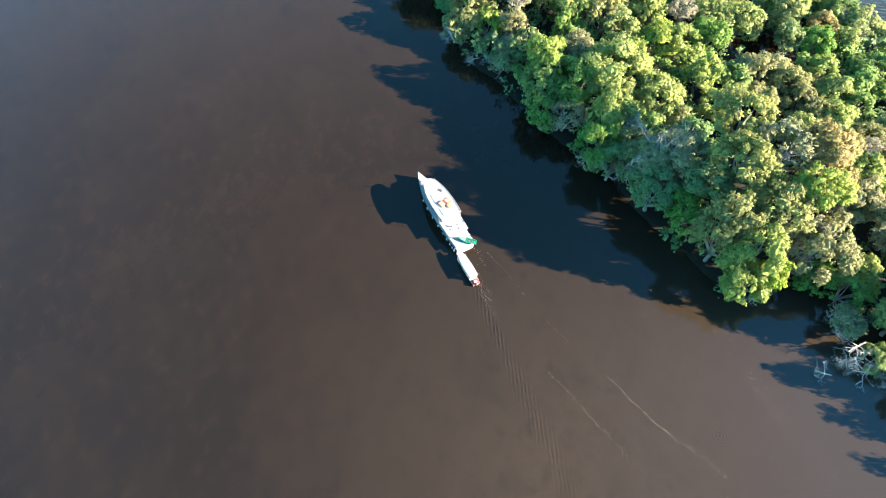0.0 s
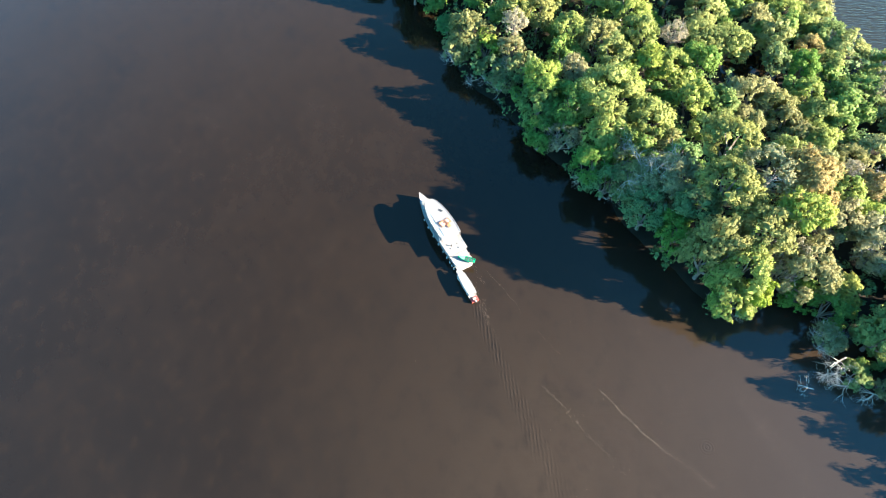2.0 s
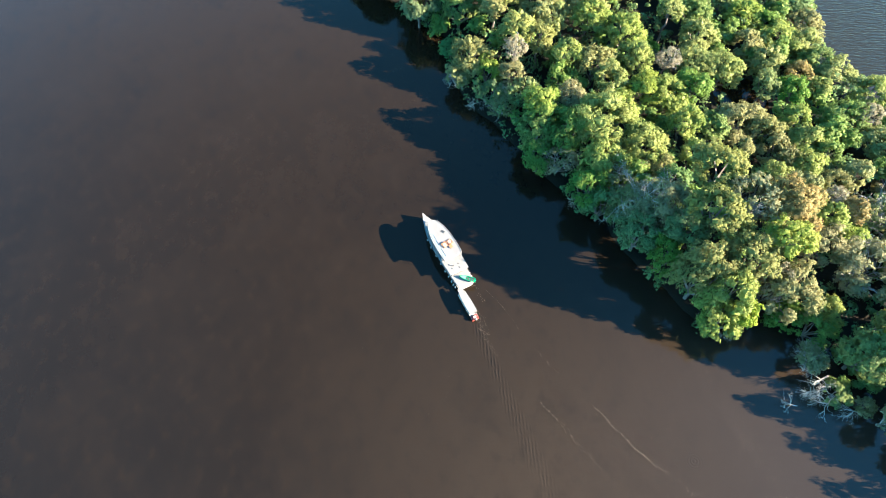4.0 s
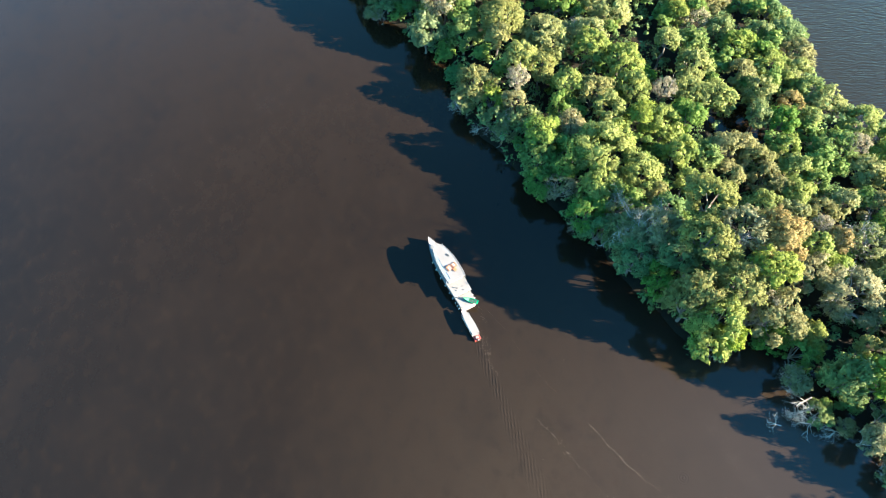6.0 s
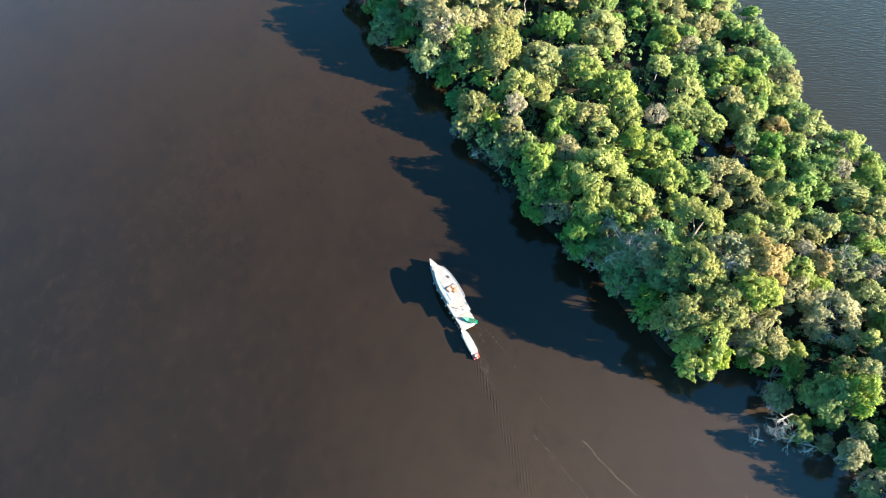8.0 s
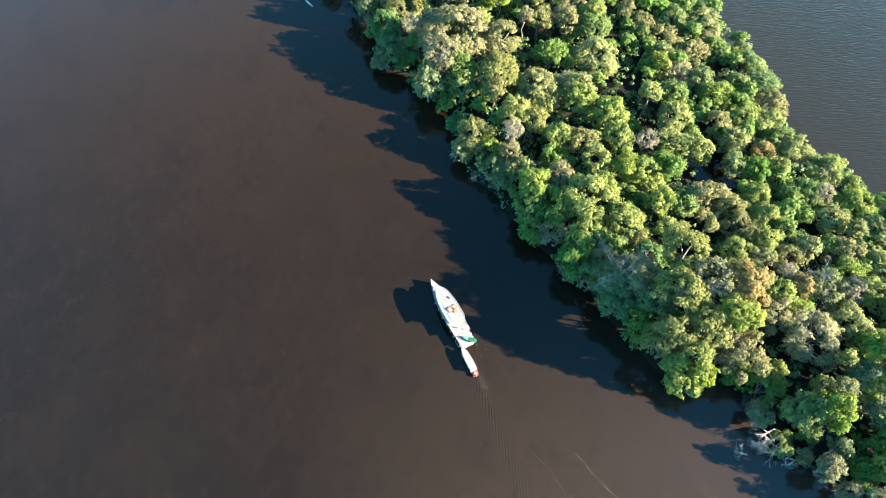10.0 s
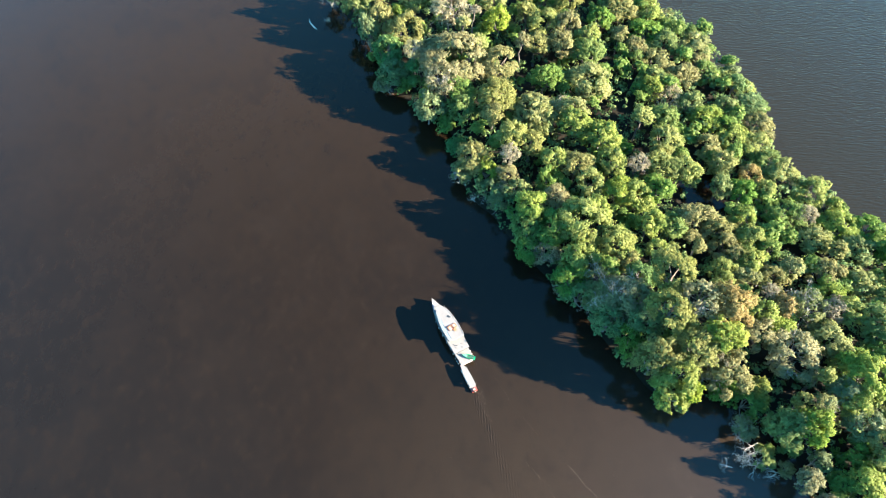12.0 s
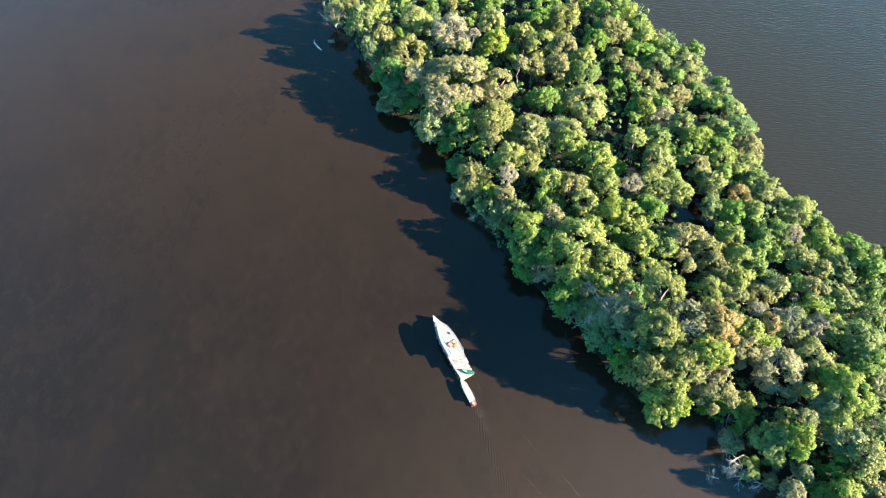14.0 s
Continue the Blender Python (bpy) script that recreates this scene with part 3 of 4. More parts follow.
tree("olive", 87.9, 74.7, 18.0, 5.1)
tree("bright", 91.2, 81.8, 18.0, 4.3)
tree("rust", 98.4, 83.0, 17.0, 3.1)
tree("tan", 95.7, 88.0, 16.0, 2.5)
tree("pale", 107.6, 84.7, 15.0, 5.6)
tree("tan", 115.2, 84.4, 13.0, 4.6)
tree("bright", 120.1, 84.2, 14.0, 5.3)
tree("tan", 97.2, 69.2, 18.0, 7.7)
tree("bright", 110.5, 73.7, 15.0, 6.2)
tree("bright", 97.0, 76.6, 15.0, 3.8)
tree("bright", 114.0, 66.6, 15.0, 5.7)
tree("yellow", 103.8, 62.2, 15.6, 2.3)
tree("green", 126.7, 79.2, 15.6, 6.6)
tree("green", 127.2, 72.3, 14.4, 5.8)
tree("bright", 115.2, 62.0, 19.5, 6.8)
tree("bright", 112.6, 55.9, 16.9, 5.5)
tree("deep", 108.8, 57.7, 15.6, 4.6)
tree("yellow", 87.5, 60.6, 10.0, 3.7)
tree("green", 83.9, 56.8, 9.0, 4.7)
tree("green", 79.1, 60.3, 8.0, 4.1)
tree("bright", 62.9, 58.6, 11.0, 5.3)
tree("yellow", 68.0, 59.1, 13.0, 3.3)
tree("olive", 95.4, 54.8, 15.6, 2.9)
tree("bright", 97.2, 48.6, 19.5, 5.7)
tree("green", 91.1, 48.8, 15.6, 4.8)
tree("pale", 100.7, 53.8, 16.9, 2.9)
tree("green", 85.7, 42.3, 5.0, 2.9)
tree("pale", 94.0, 36.0, 11.5, 3.3)
tree("tan", 98.6, 30.6, 8.5, 2.6)
tree("pale", 96.8, 28.4, 6.0, 2.6)
tree("tan", 103.6, 27.4, 13.5, 3.8)
tree("tan", 109.0, 17.6, 14.0, 4.2)
tree("green", 114.0, 24.5, 13.0, 4.6)
tree("deep", 99.5, 41.0, 9.0, 3.0)
tree("green", 93.6, 45.4, 4.0, 3.3)
tree("deep", 112.2, 50.3, 14.3, 5.4)
tree("green", 109.6, 43.5, 9.0, 4.8)
tree("bright", 116.0, 45.4, 15.6, 5.3)
tree("bright", 114.3, 40.0, 12.0, 4.4)
tree("bright", 108.2, 35.2, 12.0, 4.6)
tree("green", 104.2, 35.1, 8.0, 3.8)
tree("green", 121.5, 53.3, 14.3, 4.0)
tree("pale", 128.3, 65.8, 12.0, 4.2)
tree("olive", 116.5, 35.7, 10.8, 3.9)
tree("green", 135.0, 88.7, 11.0, 5.4)
tree("green", 137.7, 97.3, 10.0, 5.2)
tree("bright", 129.7, 95.2, 10.0, 5.5)
tree("green", 101.5, 105.7, 12.0, 3.4)
tree("bright", 65.2, 104.4, 14.0, 4.1)
tree("yellow", 52.3, 100.4, 11.0, 3.6)
tree("olive", 56.6, 100.6, 12.0, 2.6)
tree("deep", 58.2, 94.9, 14.0, 4.0)
tree("pale", 82.0, 49.8, 8.0, 3.6)
tree("green", 88.0, 44.5, 3.5, 2.0)
tree("olive", 91.5, 39.5, 3.6, 2.0)


# lower trees between the crowns, where the forest floor would show
fill = random.Random(5)
tries, joined, shaded = 0, [], []
while tries < 16000 and len(PLANTED) < 540:
    tries += 1
    x, y = fill.uniform(-85, 200), fill.uniform(-25, 295)
    d = shore(x, y)
    if d < 1.0 or math.hypot(x - POND[0], (y - POND[1]) * 0.7) < POND[2] + 1:
        continue
    r = fill.uniform(2.4, 4.4)
    if any(math.hypot(x - a, y - b) < 0.43 * (r + c) for a, b, c in PLANTED):
        continue
    h = fill.uniform(8.0, 12.0) if d > 9 else fill.uniform(4.5, 8.0)
    if len(PLANTED) < 296:
        tree(fill.choice(("deep", "green", "green", "olive", "bright")), x, y, h, r)
        continue
    PLANTED.append((x, y, r * 1.16))
    shape, facing = SHAPES[fill.choice(CROWNS["low"])[0].name]
    q = fill.uniform(0, 6.28)
    turn = np.array(((math.cos(q), -math.sin(q), 0), (math.sin(q), math.cos(q), 0), (0, 0, 1)))
    joined.append((shape @ turn.T) * np.array((r * 1.16, r * 1.16, r)) + np.array((x, y, h - 1.4 * r)))
    shaded.append(facing @ turn.T)
ob = new("understorey", triangles("understorey", np.concatenate(joined), LEAF["green"], np.concatenate(shaded)))
tagged(ob, "mid-green lower trees packed between the taller crowns", "understorey", kind="stuff")


def undergrowth():
    """Bushes and saplings on the forest floor, and leaves that hang over the bank."""
    g = random.Random(9)
    centres, radii = [], []
    while len(centres) < 5200:
        x, y = g.uniform(-90, 200), g.uniform(-25, 298)
        d = shore(x, y)
        if d < 1.8 or math.hypot(x - POND[0], (y - POND[1]) * 0.7) < POND[2]:
            continue
        centres.append((x, y, g.uniform(0.6, 1.6) if d < 3 else g.uniform(0.8, 7.5)))
        radii.append(g.uniform(0.7, 1.7))
    tri, nrm = leaves_on(np.array(centres), np.array(radii), 24, 0.6)
    ob = new("undergrowth", triangles("undergrowth", tri, LEAF["deep"], nrm))
    tagged(ob, "dark green bushes and saplings under the forest trees", "undergrowth", kind="stuff")


undergrowth()


# ---------------------------------------------------------------- river boat
def boat_outline(x0, x1, widths, steps=22, round_front=0.0):
    """Half widths along x mirrored into an outline, counter-clockwise."""
    xs = [x0 + (x1 - x0) * i / steps for i in range(steps + 1)]
    half = [float(np.interp(i / steps, [k for k, _ in widths], [w for _, w in widths])) for i in range(steps + 1)]
    return [(x, -w) for x, w in zip(xs, half)] + [(x, w) for x, w in zip(xs[::-1], half[::-1])]


def hull(name, length, beam, sheer, rise, flare, material, parent, sections=24):
    """A boat's hull with a deck: x forward, keel under the water."""
    bm = bmesh.new()
    rows = []
    for i in range(sections + 1):
        u = i / sections
        x = -length / 2 + length * u
        w = beam / 2 * (0.86 + 0.14 * min(1, u / 0.3)) * (1 - max(0, (u - 0.5) / 0.5) ** 2.3)
        z = sheer + rise * max(0, (u - 0.45) / 0.55) ** 2
        w = max(w, 0.03)
        low = w * flare * (1 - 0.6 * max(0, (u - 0.6) / 0.4))
        rows.append([bm.verts.new(p) for p in ((x, -w, z), (x, -low, 0.0), (x - 0.02, -low * 0.6, -0.6), (x - 0.02, low * 0.6, -0.6), (x, low, 0.0), (x, w, z), (x, w - min(0.12, w * 0.5), z), (x, w - min(0.12, w * 0.5), z - 0.08), (x, -w + min(0.12, w * 0.5), z - 0.08), (x, -w + min(0.12, w * 0.5), z))])
    for a, b in zip(rows, rows[1:]):
        for j in range(len(a)):
            k = (j + 1) % len(a)
            bm.faces.new((a[j], b[j], b[k], a[k]))
    bm.faces.new(rows[0])
    bm.faces.new(rows[-1][::-1])
    bmesh.ops.recalc_face_normals(bm, faces=bm.faces[:])
    return part(name, bm, material, parent)


def river_boat(m):
    top = empty("river_boat", m, "white stepped two-deck wooden river boat under way on brown water", "boat")
    hull("hull", 23.46, 4.9, 1.3, 1.15, 0.86, WHITE, top)
    bm = bmesh.new()
    prism(bm, boat_outline(-11.6, 9.6, ((0, 2.0), (0.3, 2.3), (0.6, 2.3), (0.85, 1.6), (1, 0.85))), 1.24, 1.34)
    part("lower_deck", bm, CUSHION, top, "cream painted lower deck")
    bm = bmesh.new()
    prism(bm, boat_outline(-8.0, 6.8, ((0, 1.9), (0.3, 2.0), (0.6, 2.0), (0.85, 1.6), (1, 1.0))), 1.34, 2.9, 0.03)
    low = part("lower_cabin", bm, WHITE, top)
    bm = bmesh.new()
    prism(bm, boat_outline(-8.3, 8.6, ((0, 2.5), (0.25, 2.62), (0.6, 2.55), (0.85, 1.85), (0.96, 1.3), (1, 0.8))), 2.9, 3.04, 0.03)
    part("upper_deck", bm, ROOFWHITE, top, "white painted upper deck")
    bm = bmesh.new()
    prism(bm, boat_outline(-4.2, 5.4, ((0, 1.9), (0.3, 2.0), (0.6, 1.95), (0.85, 1.7), (1, 1.3))), 3.04, 5.1, 0.03)
    high = part("upper_cabin", bm, WHITE, top)
    # windows along both cabins
    for cabin, z, x0, n, y in ((low, 1.75, -7.3, 9, 2.0), (high, 3.8, -3.5, 6, 1.96)):
        for i in range(n):
            for s in (-1, 1):
                x = x0 + i * 1.42
                w = float(np.interp(x, (-8, -4, 1.5, 4.6, 6.8), (y - 0.08, y, y, y - 0.35, y - 1.0)))
                bm = bmesh.new()
                box(bm, x - 0.36, x + 0.36, s * w - 0.05, s * w + 0.05, z, z + 0.75, 0.02)
                pane = part("window", bm, GLASS, cabin)
                bm = bmesh.new()
                box(bm, x - 0.44, x + 0.44, s * w - 0.03, s * w + 0.03, z - 0.09, z - 0.01)
                part("sill", bm, BLUE, pane)
    # main roof with a low rim and a pale strip along its port side
    shape = ((0, 2.5), (0.1, 2.66), (0.4, 2.68), (0.6, 2.5), (0.76, 2.15), (0.88, 1.72), (0.95, 1.3), (0.985, 0.85), (1, 0.35))
    bm = bmesh.new()
    prism(bm, boat_outline(-4.9, 6.8, shape, 30), 5.1, 5.24, 0.03)
    roof = part("roof", bm, ROOFWHITE, top, "flat white painted roof deck")
    edge = boat_outline(-4.8, 6.7, tuple((k, w - 0.09) for k, w in shape), 30)
    for run in (edge[:31], edge[31:]):
        bm = bmesh.new()
        tube(bm, [Vector((x, y, 5.3)) for x, y in run], [0.05] * 31, 5)
        part("rim", bm, WHITE, roof)
    bm = bmesh.new()
    prism(bm, [(-4.5, 1.7), (1.0, 1.75), (4.6, 1.3), (4.9, 1.75), (1.0, 2.3), (-4.5, 2.25)], 5.24, 5.27)
    part("port_strip", bm, BLUE, roof, "pale blue strip along the roof's port side")
    for x, y, n in ((-4.2, 1.5, 2.4), (-0.6, 1.5, 1.6), (1.4, 1.45, 1.2)):
        bm = bmesh.new()
        box(bm, x, x + n, y, y + 0.06, 5.24, 5.33)
        part("batten", bm, STEEL, roof, "thin grey batten")
    # low cover over the stern
    bm = bmesh.new()
    prism(bm, boat_outline(-11.65, -8.1, ((0, 2.05), (0.5, 2.2), (1, 2.3)), 8), 1.95, 2.06, 0.03)
    aft = part("aft_roof", bm, ROOFWHITE, top, "low white cover over the stern")
    for x in (-11.4, -9.8, -8.4):
        for s in (-1, 1):
            bm = bmesh.new()
            tube(bm, [(x, s * 1.9, 1.3), (x, s * 1.9, 1.97)], [0.04, 0.04], 6)
            part("post", bm, WHITE, aft)
    # posts and rails of the decks
    for z0, z1, zt, x0, x1, out in ((3.04, 4.0, 5.12, -4.7, 6.4, 2.5), (1.34, 2.2, 2.92, -8.0, 8.0, 2.32)):
        n = 12 if x1 > 0 else 4
        for s in (-1, 1):
            rail = []
            for i in range(n):
                x = x0 + (x1 - x0) * i / (n - 1)
                w = float(np.interp(x, (-12, -6, 1, 5.5, 8), (out - 0.15, out, out, out - 0.65, out - 1.2)))
                rail.append(Vector((x, s * w, z1)))
                bm = bmesh.new()
                tube(bm, [(x, s * w, z0), (x, s * w, zt)], [0.035, 0.035], 6)
                part("post", bm, WHITE, top)
            for dz in (0.0, -0.4):
                bm = bmesh.new()
                tube(bm, [p + Vector((0, 0, dz)) for p in rail], [0.03] * len(rail), 5)
                part("rail", bm, WHITE, top)
    # fenders along the hull
    for i, x in enumerate((-10.8, -9.9, -8.9, -7.4, -5.6, -3.2, -0.6, 2.2, 4.6)):
        for s in (-1, 1):
            w = 2.47 if x < 1 else float(np.interp(x, (1, 4, 7), (2.47, 2.3, 1.8)))
            bm = bmesh.new()
            tube(bm, [(x, s * w, 0.3), (x, s * (w + 0.04), 0.55), (x, s * (w + 0.04), 1.0), (x, s * w, 1.25)], [0.08, 0.2, 0.2, 0.08], 9)
            smooth(part("fender", bm, WHITE, top, "white hanging fender"))
    # foredeck fittings and masts
    bm = bmesh.new()
    tube(bm, [(10.3, -0.25, 1.9), (10.3, -0.25, 2.3), (10.3, 0.25, 2.3), (10.3, 0.25, 1.9)], [0.05] * 4, 6)
    part("bollard", bm, STEEL, top)
    bm = bmesh.new()
    box(bm, 9.1, 9.6, -0.3, 0.3, 1.6, 1.95, 0.04)
    part("hatch", bm, CUSHION, top)
    bm = bmesh.new()
    tube(bm, [(6.4, 0.9, 5.2), (6.4, 0.9, 6.3)], [0.05, 0.025], 6)
    mast = part("mast", bm, WHITE, top)
    bm = bmesh.new()
    tube(bm, [(6.4, 0.5, 6.0), (6.4, 1.3, 6.0)], [0.025, 0.025], 5)
    part("crossbar", bm, WHITE, mast)
    bm = bmesh.new()
    tube(bm, [(1.0, 2.5, 5.2), (0.7, 2.6, 6.7)], [0.05, 0.03], 5)
    part("antenna", bm, STEEL, top)
    bm = bmesh.new()
    tube(bm, [(-6.3, 0.7, 3.0), (-6.3, 0.7, 3.6)], [0.12, 0.1], 9)
    part("exhaust_pipe", bm, DARK, top)
    for x, y, dx, dy, z in ((-7.0, 1.2, 0.3, 0.07, 3.04), (-6.4, -0.9, 0.07, 0.35, 3.04), (-7.6, -0.6, 0.4, 0.07, 3.04), (-5.6, 1.4, 0.2, 0.07, 3.04)):
        bm = bmesh.new()
        box(bm, x, x + dx, y, y + dy, z, z + 0.12, 0.02)
        part("deck_fitting", bm, DARK, top, "small dark fitting on the deck")
    return top


BOAT = pose(-0.44, 79.48, 0, 0, 0, 118.3)
ROOF_TOP = 5.24
river_boat(BOAT)


def lounge_chair(x, y, turn, w, d):
    top = empty("lounge_chair", BOAT @ pose(x, y, ROOF_TOP, 0, 0, turn) @ Matrix.Diagonal((1, 1, 0.6, 1)), "orange wooden lounge chair with a cream cushion on the boat's roof", "chair", "chairs on the roof")
    for sx in (-1, 1):
        for sy in (-1, 1):
            bm = bmesh.new()
            box(bm, sx * (w / 2 - 0.06) - 0.05, sx * (w / 2 - 0.06) + 0.05, sy * (d / 2 - 0.06) - 0.05, sy * (d / 2 - 0.06) + 0.05, 0, 0.4)
            part("leg", bm, ORANGE, top)
    for sy in (-1, 1):
        bm = bmesh.new()
        box(bm, -w / 2, w / 2, sy * (d / 2 - 0.1) - 0.1, sy * (d / 2 - 0.1) + 0.1, 0.38, 0.45, 0.02)
        part("armrest", bm, ORANGE, top)
    bm = bmesh.new()
    box(bm, -w / 2, -w / 2 + 0.2, -d / 2 + 0.02, d / 2 - 0.02, 0.2, 0.6, 0.03)
    part("backrest", bm, ORANGE, top)
    bm = bmesh.new()
    box(bm, -w / 2 + 0.1, w / 2, -d / 2 + 0.12, d / 2 - 0.12, 0.18, 0.26)
    part("seat", bm, ORANGE, top)
    bm = bmesh.new()
    box(bm, -w / 2 + 0.24, w / 2 - 0.14, -d / 2 + 0.24, d / 2 - 0.24, 0.26, 0.4, 0.05)
    part("cushion", bm, CUSHION, top, "cream seat cushion")


lounge_chair(-1.0, -1.15, 10, 1.45, 1.2)
lounge_chair(-1.2, 0.35, 190, 1.4, 1.25)


def low_table(x, y):
    top = empty("low_table", BOAT @ pose(x, y, ROOF_TOP, 0, 0, 15) @ Matrix.Diagonal((1, 1, 0.6, 1)), "small orange wooden table beside the lounge chairs", "table")
    bm = bmesh.new()
    box(bm, -0.45, 0.45, -0.4, 0.4, 0.38, 0.45, 0.02)
    part("tabletop", bm, ORANGE, top)
    for sx in (-1, 1):
        for sy in (-1, 1):
            bm = bmesh.new()
            box(bm, sx * 0.36 - 0.04, sx * 0.36 + 0.04, sy * 0.32 - 0.04, sy * 0.32 + 0.04, 0, 0.38)
            part("leg", bm, ORANGE, top)


low_table(-2.3, -0.75)


def roof_ladder(x, y):
    top = empty("folded_ladder", BOAT @ pose(x, y, ROOF_TOP, 0, 0, 30), "small dark metal rack lying on the white roof", "rack")
    for s in (-1, 1):
        bm = bmesh.new()
        box(bm, -0.5, 0.5, s * 0.22 - 0.04, s * 0.22 + 0.04, 0, 0.1)
        part("side_rail", bm, DARK, top)
    for i in range(4):
        bm = bmesh.new()
        box(bm, -0.4 + i * 0.26, -0.34 + i * 0.26, -0.2, 0.2, 0.03, 0.09)
        part("rung", bm, DARK, top)


roof_ladder(2.5, -1.1)


def open_boat(name, m, length, beam, label, outer, inner, seats, seat_mat):
    """A small open boat with ribs of seats."""
    top = empty(name, m, label, "canoe")
    bm = bmesh.new()
    rows = []
    for i in range(15):
        u = i / 14
        w = beam / 2 * (0.85 + 0.15 * min(1, u / 0.3)) * (1 - max(0, (u - 0.45) / 0.55) ** 2.0) + 0.02
        z = 0.45 + 0.25 * u ** 3
        x = -length / 2 + length * u
        rows.append([bm.verts.new(p) for p in ((x, -w, z), (x, -w * 0.7, 0.05), (x, 0, 0), (x, w * 0.7, 0.05), (x, w, z), (x, w * 0.88, z), (x, w * 0.6, 0.12), (x, -w * 0.6, 0.12), (x, -w * 0.88, z))])
    for a, b in zip(rows, rows[1:]):
        for j in range(len(a)):
            k = (j + 1) % len(a)
            bm.faces.new((a[j], b[j], b[k], a[k]))
    bm.faces.new(rows[0])
    bm.faces.new(rows[-1][::-1])
    bmesh.ops.recalc_face_normals(bm, faces=bm.faces[:])
    part("hull", bm, outer, top)
    bm = bmesh.new()
    prism(bm, boat_outline(length * 0.1, length * 0.46, ((0, beam * 0.4), (0.5, beam * 0.28), (1, 0.05)), 8), 0.5, 0.56)
    part("foredeck", bm, inner, top, "pale mint green foredeck")
    for i in range(seats):
        x = -length / 2 + 0.5 + i * length * 0.15
        bm = bmesh.new()
        box(bm, x, x + 0.34, -beam * 0.36, beam * 0.36, 0.32, 0.38)
        part("seat", bm, seat_mat, top)
    return top


open_boat("canoe", BOAT @ pose(-10.7, -0.9, 2.08, 0, 0, 45), 4.1, 1.25, "green and mint painted wooden canoe lying across the boat's stern cover", GREEN, MINT, 4, DARK)


def skiff(m):
    top = empty("skiff", m, "long white covered motor skiff tied to the river boat's stern", "boat")
    hull("hull", 9.2, 2.0, 0.62, 0.3, 0.82, WHITE, top, 18)
    bm = bmesh.new()
    prism(bm, boat_outline(-3.6, 3.5, ((0, 0.98), (0.4, 1.05), (0.75, 0.9), (1, 0.45)), 16), 1.85, 1.95, 0.03)
    part("canopy", bm, ROOFWHITE, top, "white rigid canopy")
    for i in range(6):
        for s in (-1, 1):
            x = -3.4 + i * 1.2
            w = float(np.interp(x, (-3.4, 0, 2.6), (0.9, 0.95, 0.75)))
            bm = bmesh.new()
            tube(bm, [(x, s * w, 0.55), (x, s * w, 1.86)], [0.03, 0.03], 5)
            part("post", bm, WHITE, top)
    for i in range(5):
        x = -2.9 + i * 1.15
        bm = bmesh.new()
        box(bm, x, x + 0.45, -0.75, 0.75, 0.5, 0.85, 0.04)
        part("bench", bm, DARK, top, "dark padded bench")
        for s in (-1, 1):
            bm = bmesh.new()
            box(bm, x - 0.34, x + 0.79, s * 0.95 - 0.015, s * 0.95 + 0.015, 0.62 if i % 2 == 0 else 0.9, 1.86)
            part("side_curtain", bm, WHITE, top, "white canvas side curtain")
    bm = bmesh.new()
    box(bm, -4.75, -3.7, -0.85, 0.85, 0.5, 0.66, 0.03)
    part("aft_deck", bm, RED, top, "red painted aft deck")
    bm = bmesh.new()
    box(bm, -4.84, -4.72, -0.88, 0.88, 0.1, 0.8, 0.02)
    part("transom", bm, RED, top, "red painted transom")
    bm = bmesh.new()
    box(bm, 3.7, 4.3, -0.3, 0.3, 0.72, 0.82, 0.02)
    part("bow_deck", bm, RED, top, "red painted bow deck")
    bm = bmesh.new()
    box(bm, -4.5, -3.95, -0.4, 0.4, 0.66, 0.95, 0.06)
    part("seat", bm, CUSHION, top)
    bm = bmesh.new()
    box(bm, -5.2, -4.8, -0.2, 0.2, 0.55, 1.2, 0.09)
    motor = part("outboard_motor", bm, WHITE, top, "white outboard motor")
    bm = bmesh.new()
    box(bm, -5.05, -4.92, -0.06, 0.06, -0.4, 0.6)
    part("shaft", bm, DARK, motor)


skiff(BOAT @ pose(-15.6, 2.1, 0, 0, 0, -1.3))


def tow_rope():
    bm = bmesh.new()
    a, b = BOAT @ Vector((-11.6, 1.6, 1.3)), BOAT @ Vector((-11.3, 2.0, 0.95))
    tube(bm, [a, a.lerp(b, 0.5) - Vector((0, 0, 0.2)), b], [0.025] * 3, 5)
    tagged(link_mesh("tow_rope", bm, CUSHION), "pale rope between river boat and skiff", "rope")


tow_rope()


# ---------------------------------------------------------------- dead wood and floating things
def dead_tree(x, y, z, way, label, seed, scale):
    """A leafless tree rooted at x, y, z whose stem points along way."""
    turn = Vector(way).to_track_quat("Z", "Y").to_matrix().to_4x4()
    top = empty("dead_tree", Matrix.Translation((x, y, z)) @ turn @ pose(0, 0, 0, 0, 0, 77 * seed), label, "dead tree")
    bm = bmesh.new()
    tube(bm, [(0, 0, -0.6), (0.1, 0.05, 1.2), (-0.05, 0.1, 2.6), (0.05, 0, 4.0)], [0.13, 0.11, 0.09, 0.05], 7)
    me = bpy.data.meshes.new("trunk")
    bm.to_mesh(me)
    bm.free()
    me.materials.append(DEADWOOD)
    put("trunk", me, top, Matrix.Scale(scale, 4))
    put("branchwork", BARE[seed % len(BARE)], top, Matrix.Translation((0, 0, 2.2 * scale)) @ Matrix.Scale(2.9 * scale, 4))
    return top


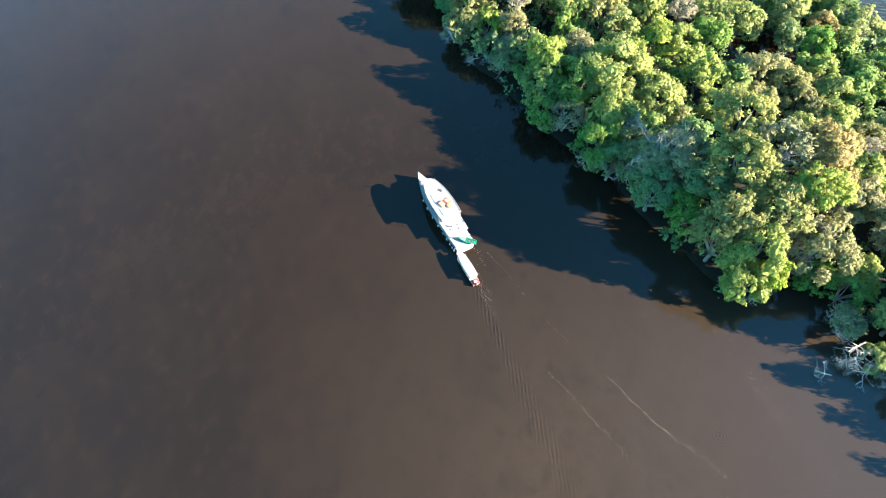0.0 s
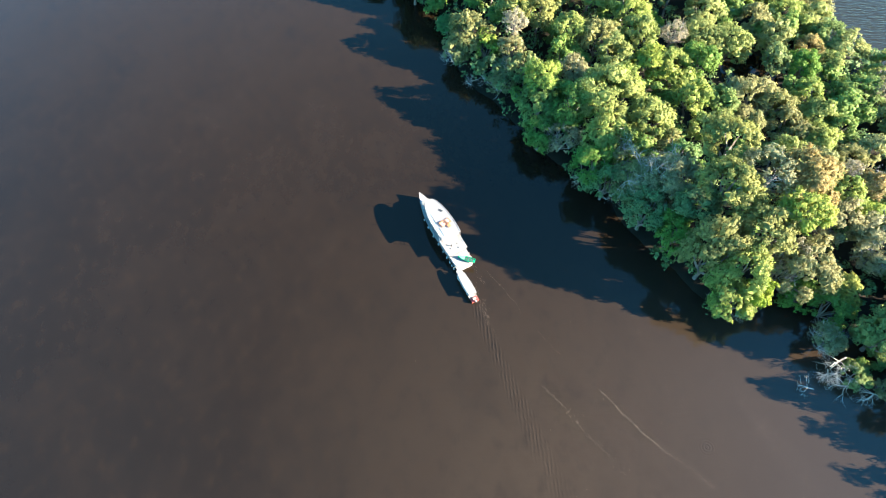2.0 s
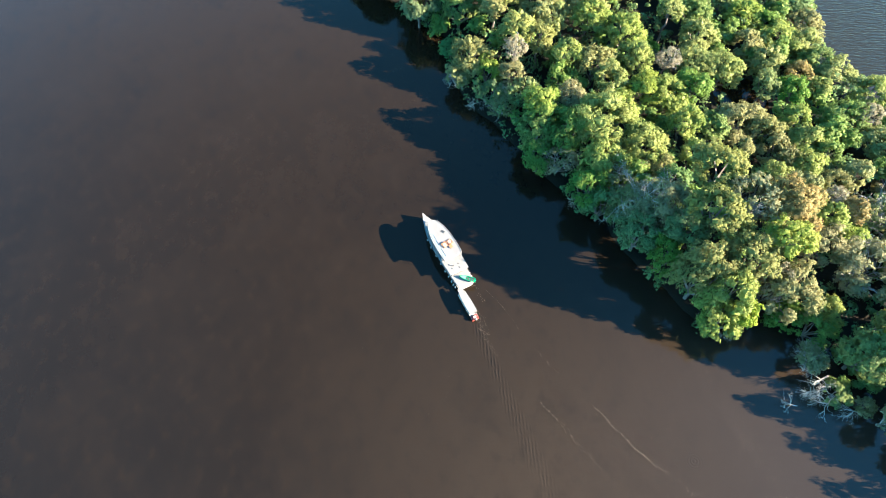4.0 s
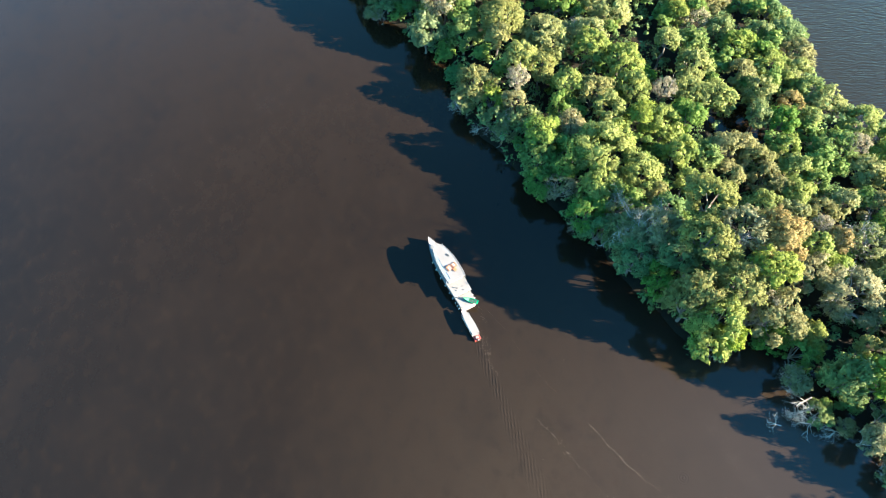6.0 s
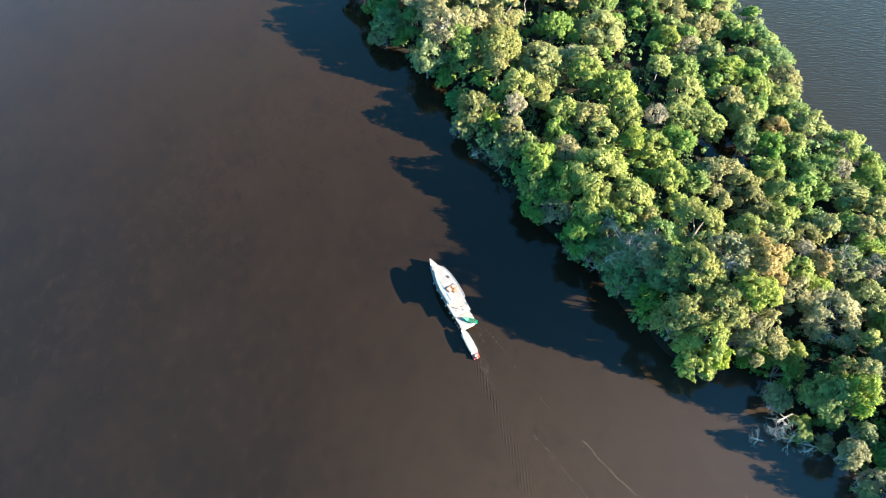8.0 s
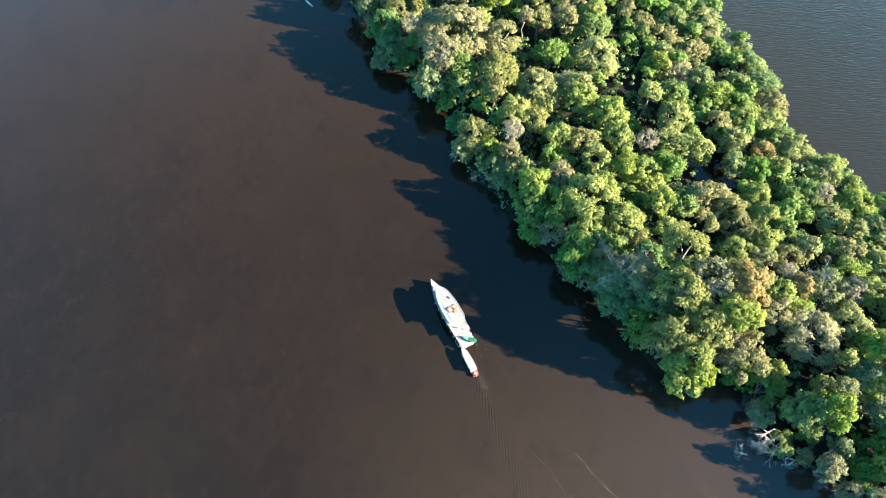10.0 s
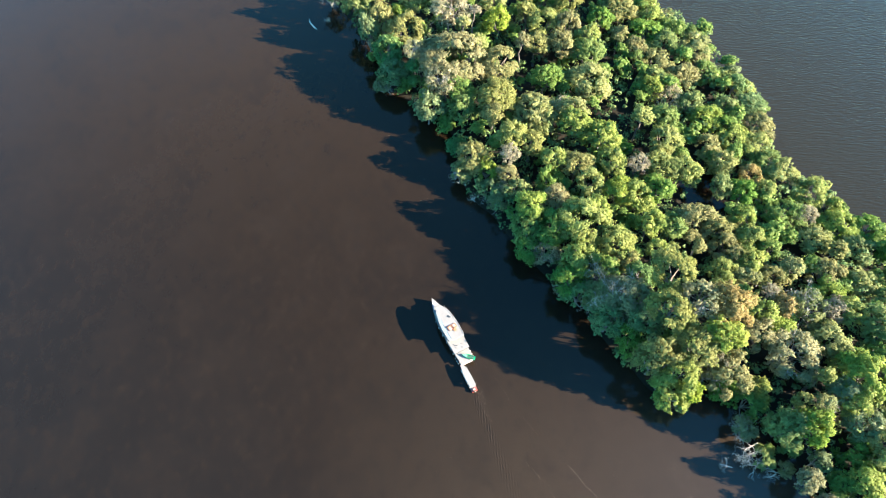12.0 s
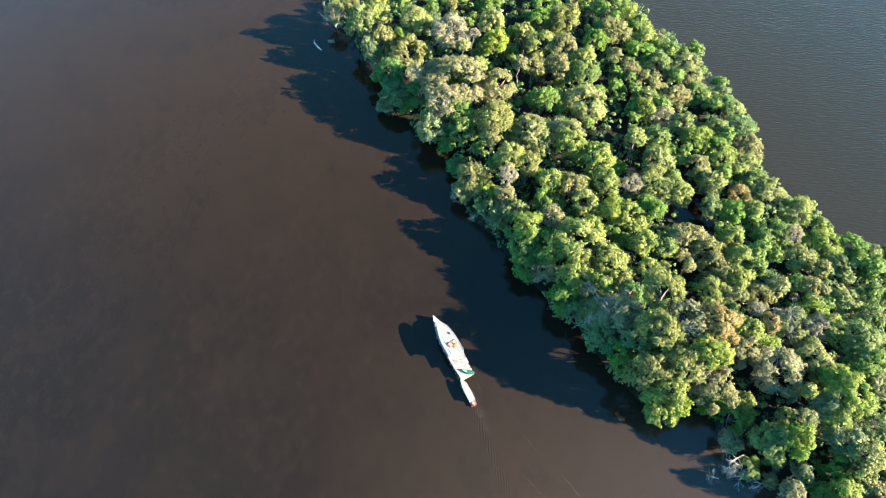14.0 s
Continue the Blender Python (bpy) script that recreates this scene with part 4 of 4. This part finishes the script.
LEANING = "bleached leafless tree leaning out over the water"
dead_tree(85.0, 46.0, 2.2, (-1, -0.5, 0.3), LEANING, 1, 1.3)
dead_tree(84.5, 43.5, 0.9, (-1, -0.3, 0.25), LEANING, 2, 1.2)
dead_tree(86.0, 40.5, 0.4, (-1, 0.0, 0.3), LEANING, 3, 1.2)
dead_tree(82.0, 44.0, 0.2, (-0.6, -0.9, 0.5), LEANING, 4, 0.9)
dead_tree(77.5, 40.2, 0.0, (-1, 0.2, 0.22), "bleached forked branch sticking out of the water", 5, 0.8)
dead_tree(90.5, 38.5, 0.6, (-1, 0.1, 0.35), LEANING, 6, 1.1)
dead_tree(97.5, 40.2, 0.6, (0.6, 0.45, 0.65), "pale leaning dead tree among the bank's trees", 7, 1.5)
dead_tree(36.5, 96.0, 0.4, (-1, -0.55, 0.12), "thin grey dead tree fallen toward the water", 8, 0.9)
dead_tree(3.6, 138.6, 3.4, (-1, -0.25, 0.06), "thin grey dead tree fallen toward the water", 9, 1.0)
dead_tree(39.5, 166.4, 6.5, (0.05, 0, 1), "bare grey tree standing in a gap of the canopy", 10, 1.7)
dead_tree(-29.0, 186.0, 0.4, (-0.8, -0.6, 0.3), "pale twiggy shrub on the waterline", 13, 0.8)
dead_tree(9.5, 131.0, 0.8, (-0.7, -0.7, 0.4), "pale twiggy shrub on the waterline", 14, 0.9)
dead_tree(62.5, 60.5, 0.4, (-0.9, -0.4, 0.4), "pale twiggy shrub on the waterline", 15, 0.7)
dead_tree(67.0, 57.5, 0.4, (-0.8, -0.7, 0.3), "thin grey dead tree fallen toward the water", 11, 0.7)


def floating_log():
    top = empty("floating_log", pose(-60.7, 222.0, 0, 0, 0, -52), "pale drifting log with a torn end", "log")
    bm = bmesh.new()
    tube(bm, [(-3.4, 0.2, 0.05), (-1.5, 0, 0.12), (0.8, -0.1, 0.1), (3.2, 0.2, 0.02)], [0.28, 0.36, 0.42, 0.2], 9)
    part("trunk", bm, DEADWOOD, top)
    bm = bmesh.new()
    tube(bm, [(-2.8, 0, 0.2), (-3.6, 0.7, 0.6), (-4.4, 0.9, 0.5)], [0.16, 0.1, 0.04], 6)
    part("branch", bm, DEADWOOD, top)


floating_log()
dead_tree(-52.0, 224.5, -0.2, (-1, 0.05, 0.1), "bleached branches lying in the water", 12, 0.9)


def flecks():
    """Flecks and thin lines of foam that drift behind the boats."""
    g = np.random.default_rng(4)
    spots = []

    def line(a, b, n, wide, bow=0.0, most=0.05):
        u = g.uniform(0, 1, n)
        p = np.outer(1 - u, a) + np.outer(u, b)
        side = np.array((b[1] - a[1], a[0] - b[0])) / math.dist(a, b)
        p += np.outer(np.sin(u * 3.1) * bow + np.sin(u * 17 + a[0]) * 0.12 + g.normal(size=n) * wide, side)
        spots.append(np.column_stack((p, g.uniform(0.012, 1.0, n) ** 2 * most)))

    line((33.0, 40.0), (43.5, 28.0), 420, 0.07, 0.35, 0.055)
    line((43.5, 28.0), (52.5, 20.5), 120, 0.22, -0.3, 0.06)
    line((21.0, 53.4), (25.8, 47.4), 70, 0.07, 0.2, 0.06)
    line((20.9, 41.0), (24.7, 36.7), 60, 0.12, 0.1, 0.06)
    line((24.7, 36.7), (35.8, 23.1), 220, 0.35, 0.2, 0.048)
    line((8.2, 58.6), (12.0, 51.5), 200, 0.3, 0.0, 0.038)
    line((6.2, 66.0), (10.5, 58.0), 200, 0.35, 0.0, 0.038)
    line((7.6, 61.3), (10.2, 56.6), 320, 0.3, 0.0, 0.042)
    line((7.4, 70.0), (9.3, 65.1), 160, 0.3, 0.1, 0.034)
    line((9.9, 68.7), (17.7, 57.9), 200, 0.05, -0.4, 0.034)
    line((33.0, 68.0), (62.0, 22.0), 1100, 4.0, 1.0, 0.045)
    line((56.0, 50.0), (72.0, 18.0), 900, 1.6, -1.0, 0.045)
    line((61.0, 40.5), (66.5, 28.0), 260, 0.7, 0.4, 0.05)
    line((30.0, 72.0), (44.0, 58.0), 300, 1.5, 0.0, 0.05)
    line((-45.0, 205.0), (-8.0, 128.0), 260, 2.2, -1.5, 0.075)
    line((-20.0, 60.0), (30.0, 20.0), 60, 9.0, 0.0, 0.06)
    line((5.0, 120.0), (-40.0, 190.0), 40, 5.0, 0.0, 0.095)
    s = np.concatenate(spots)
    k = len(s)
    turn = g.uniform(0, 6.28, k)
    tri = []
    for j in range(3):
        q = turn + j * 2.1 + g.uniform(-0.4, 0.4, k)
        tri.append(np.column_stack((s[:, 0] + np.cos(q) * s[:, 2] * 1.5, s[:, 1] + np.sin(q) * s[:, 2] * 1.5, np.full(k, 0.012))))
    ob = new("foam_flecks", triangles("foam_flecks", np.stack(tri, 1), FOAM))
    tagged(ob, "thin drifting flecks and lines of pale foam", "foam", kind="stuff")


flecks()
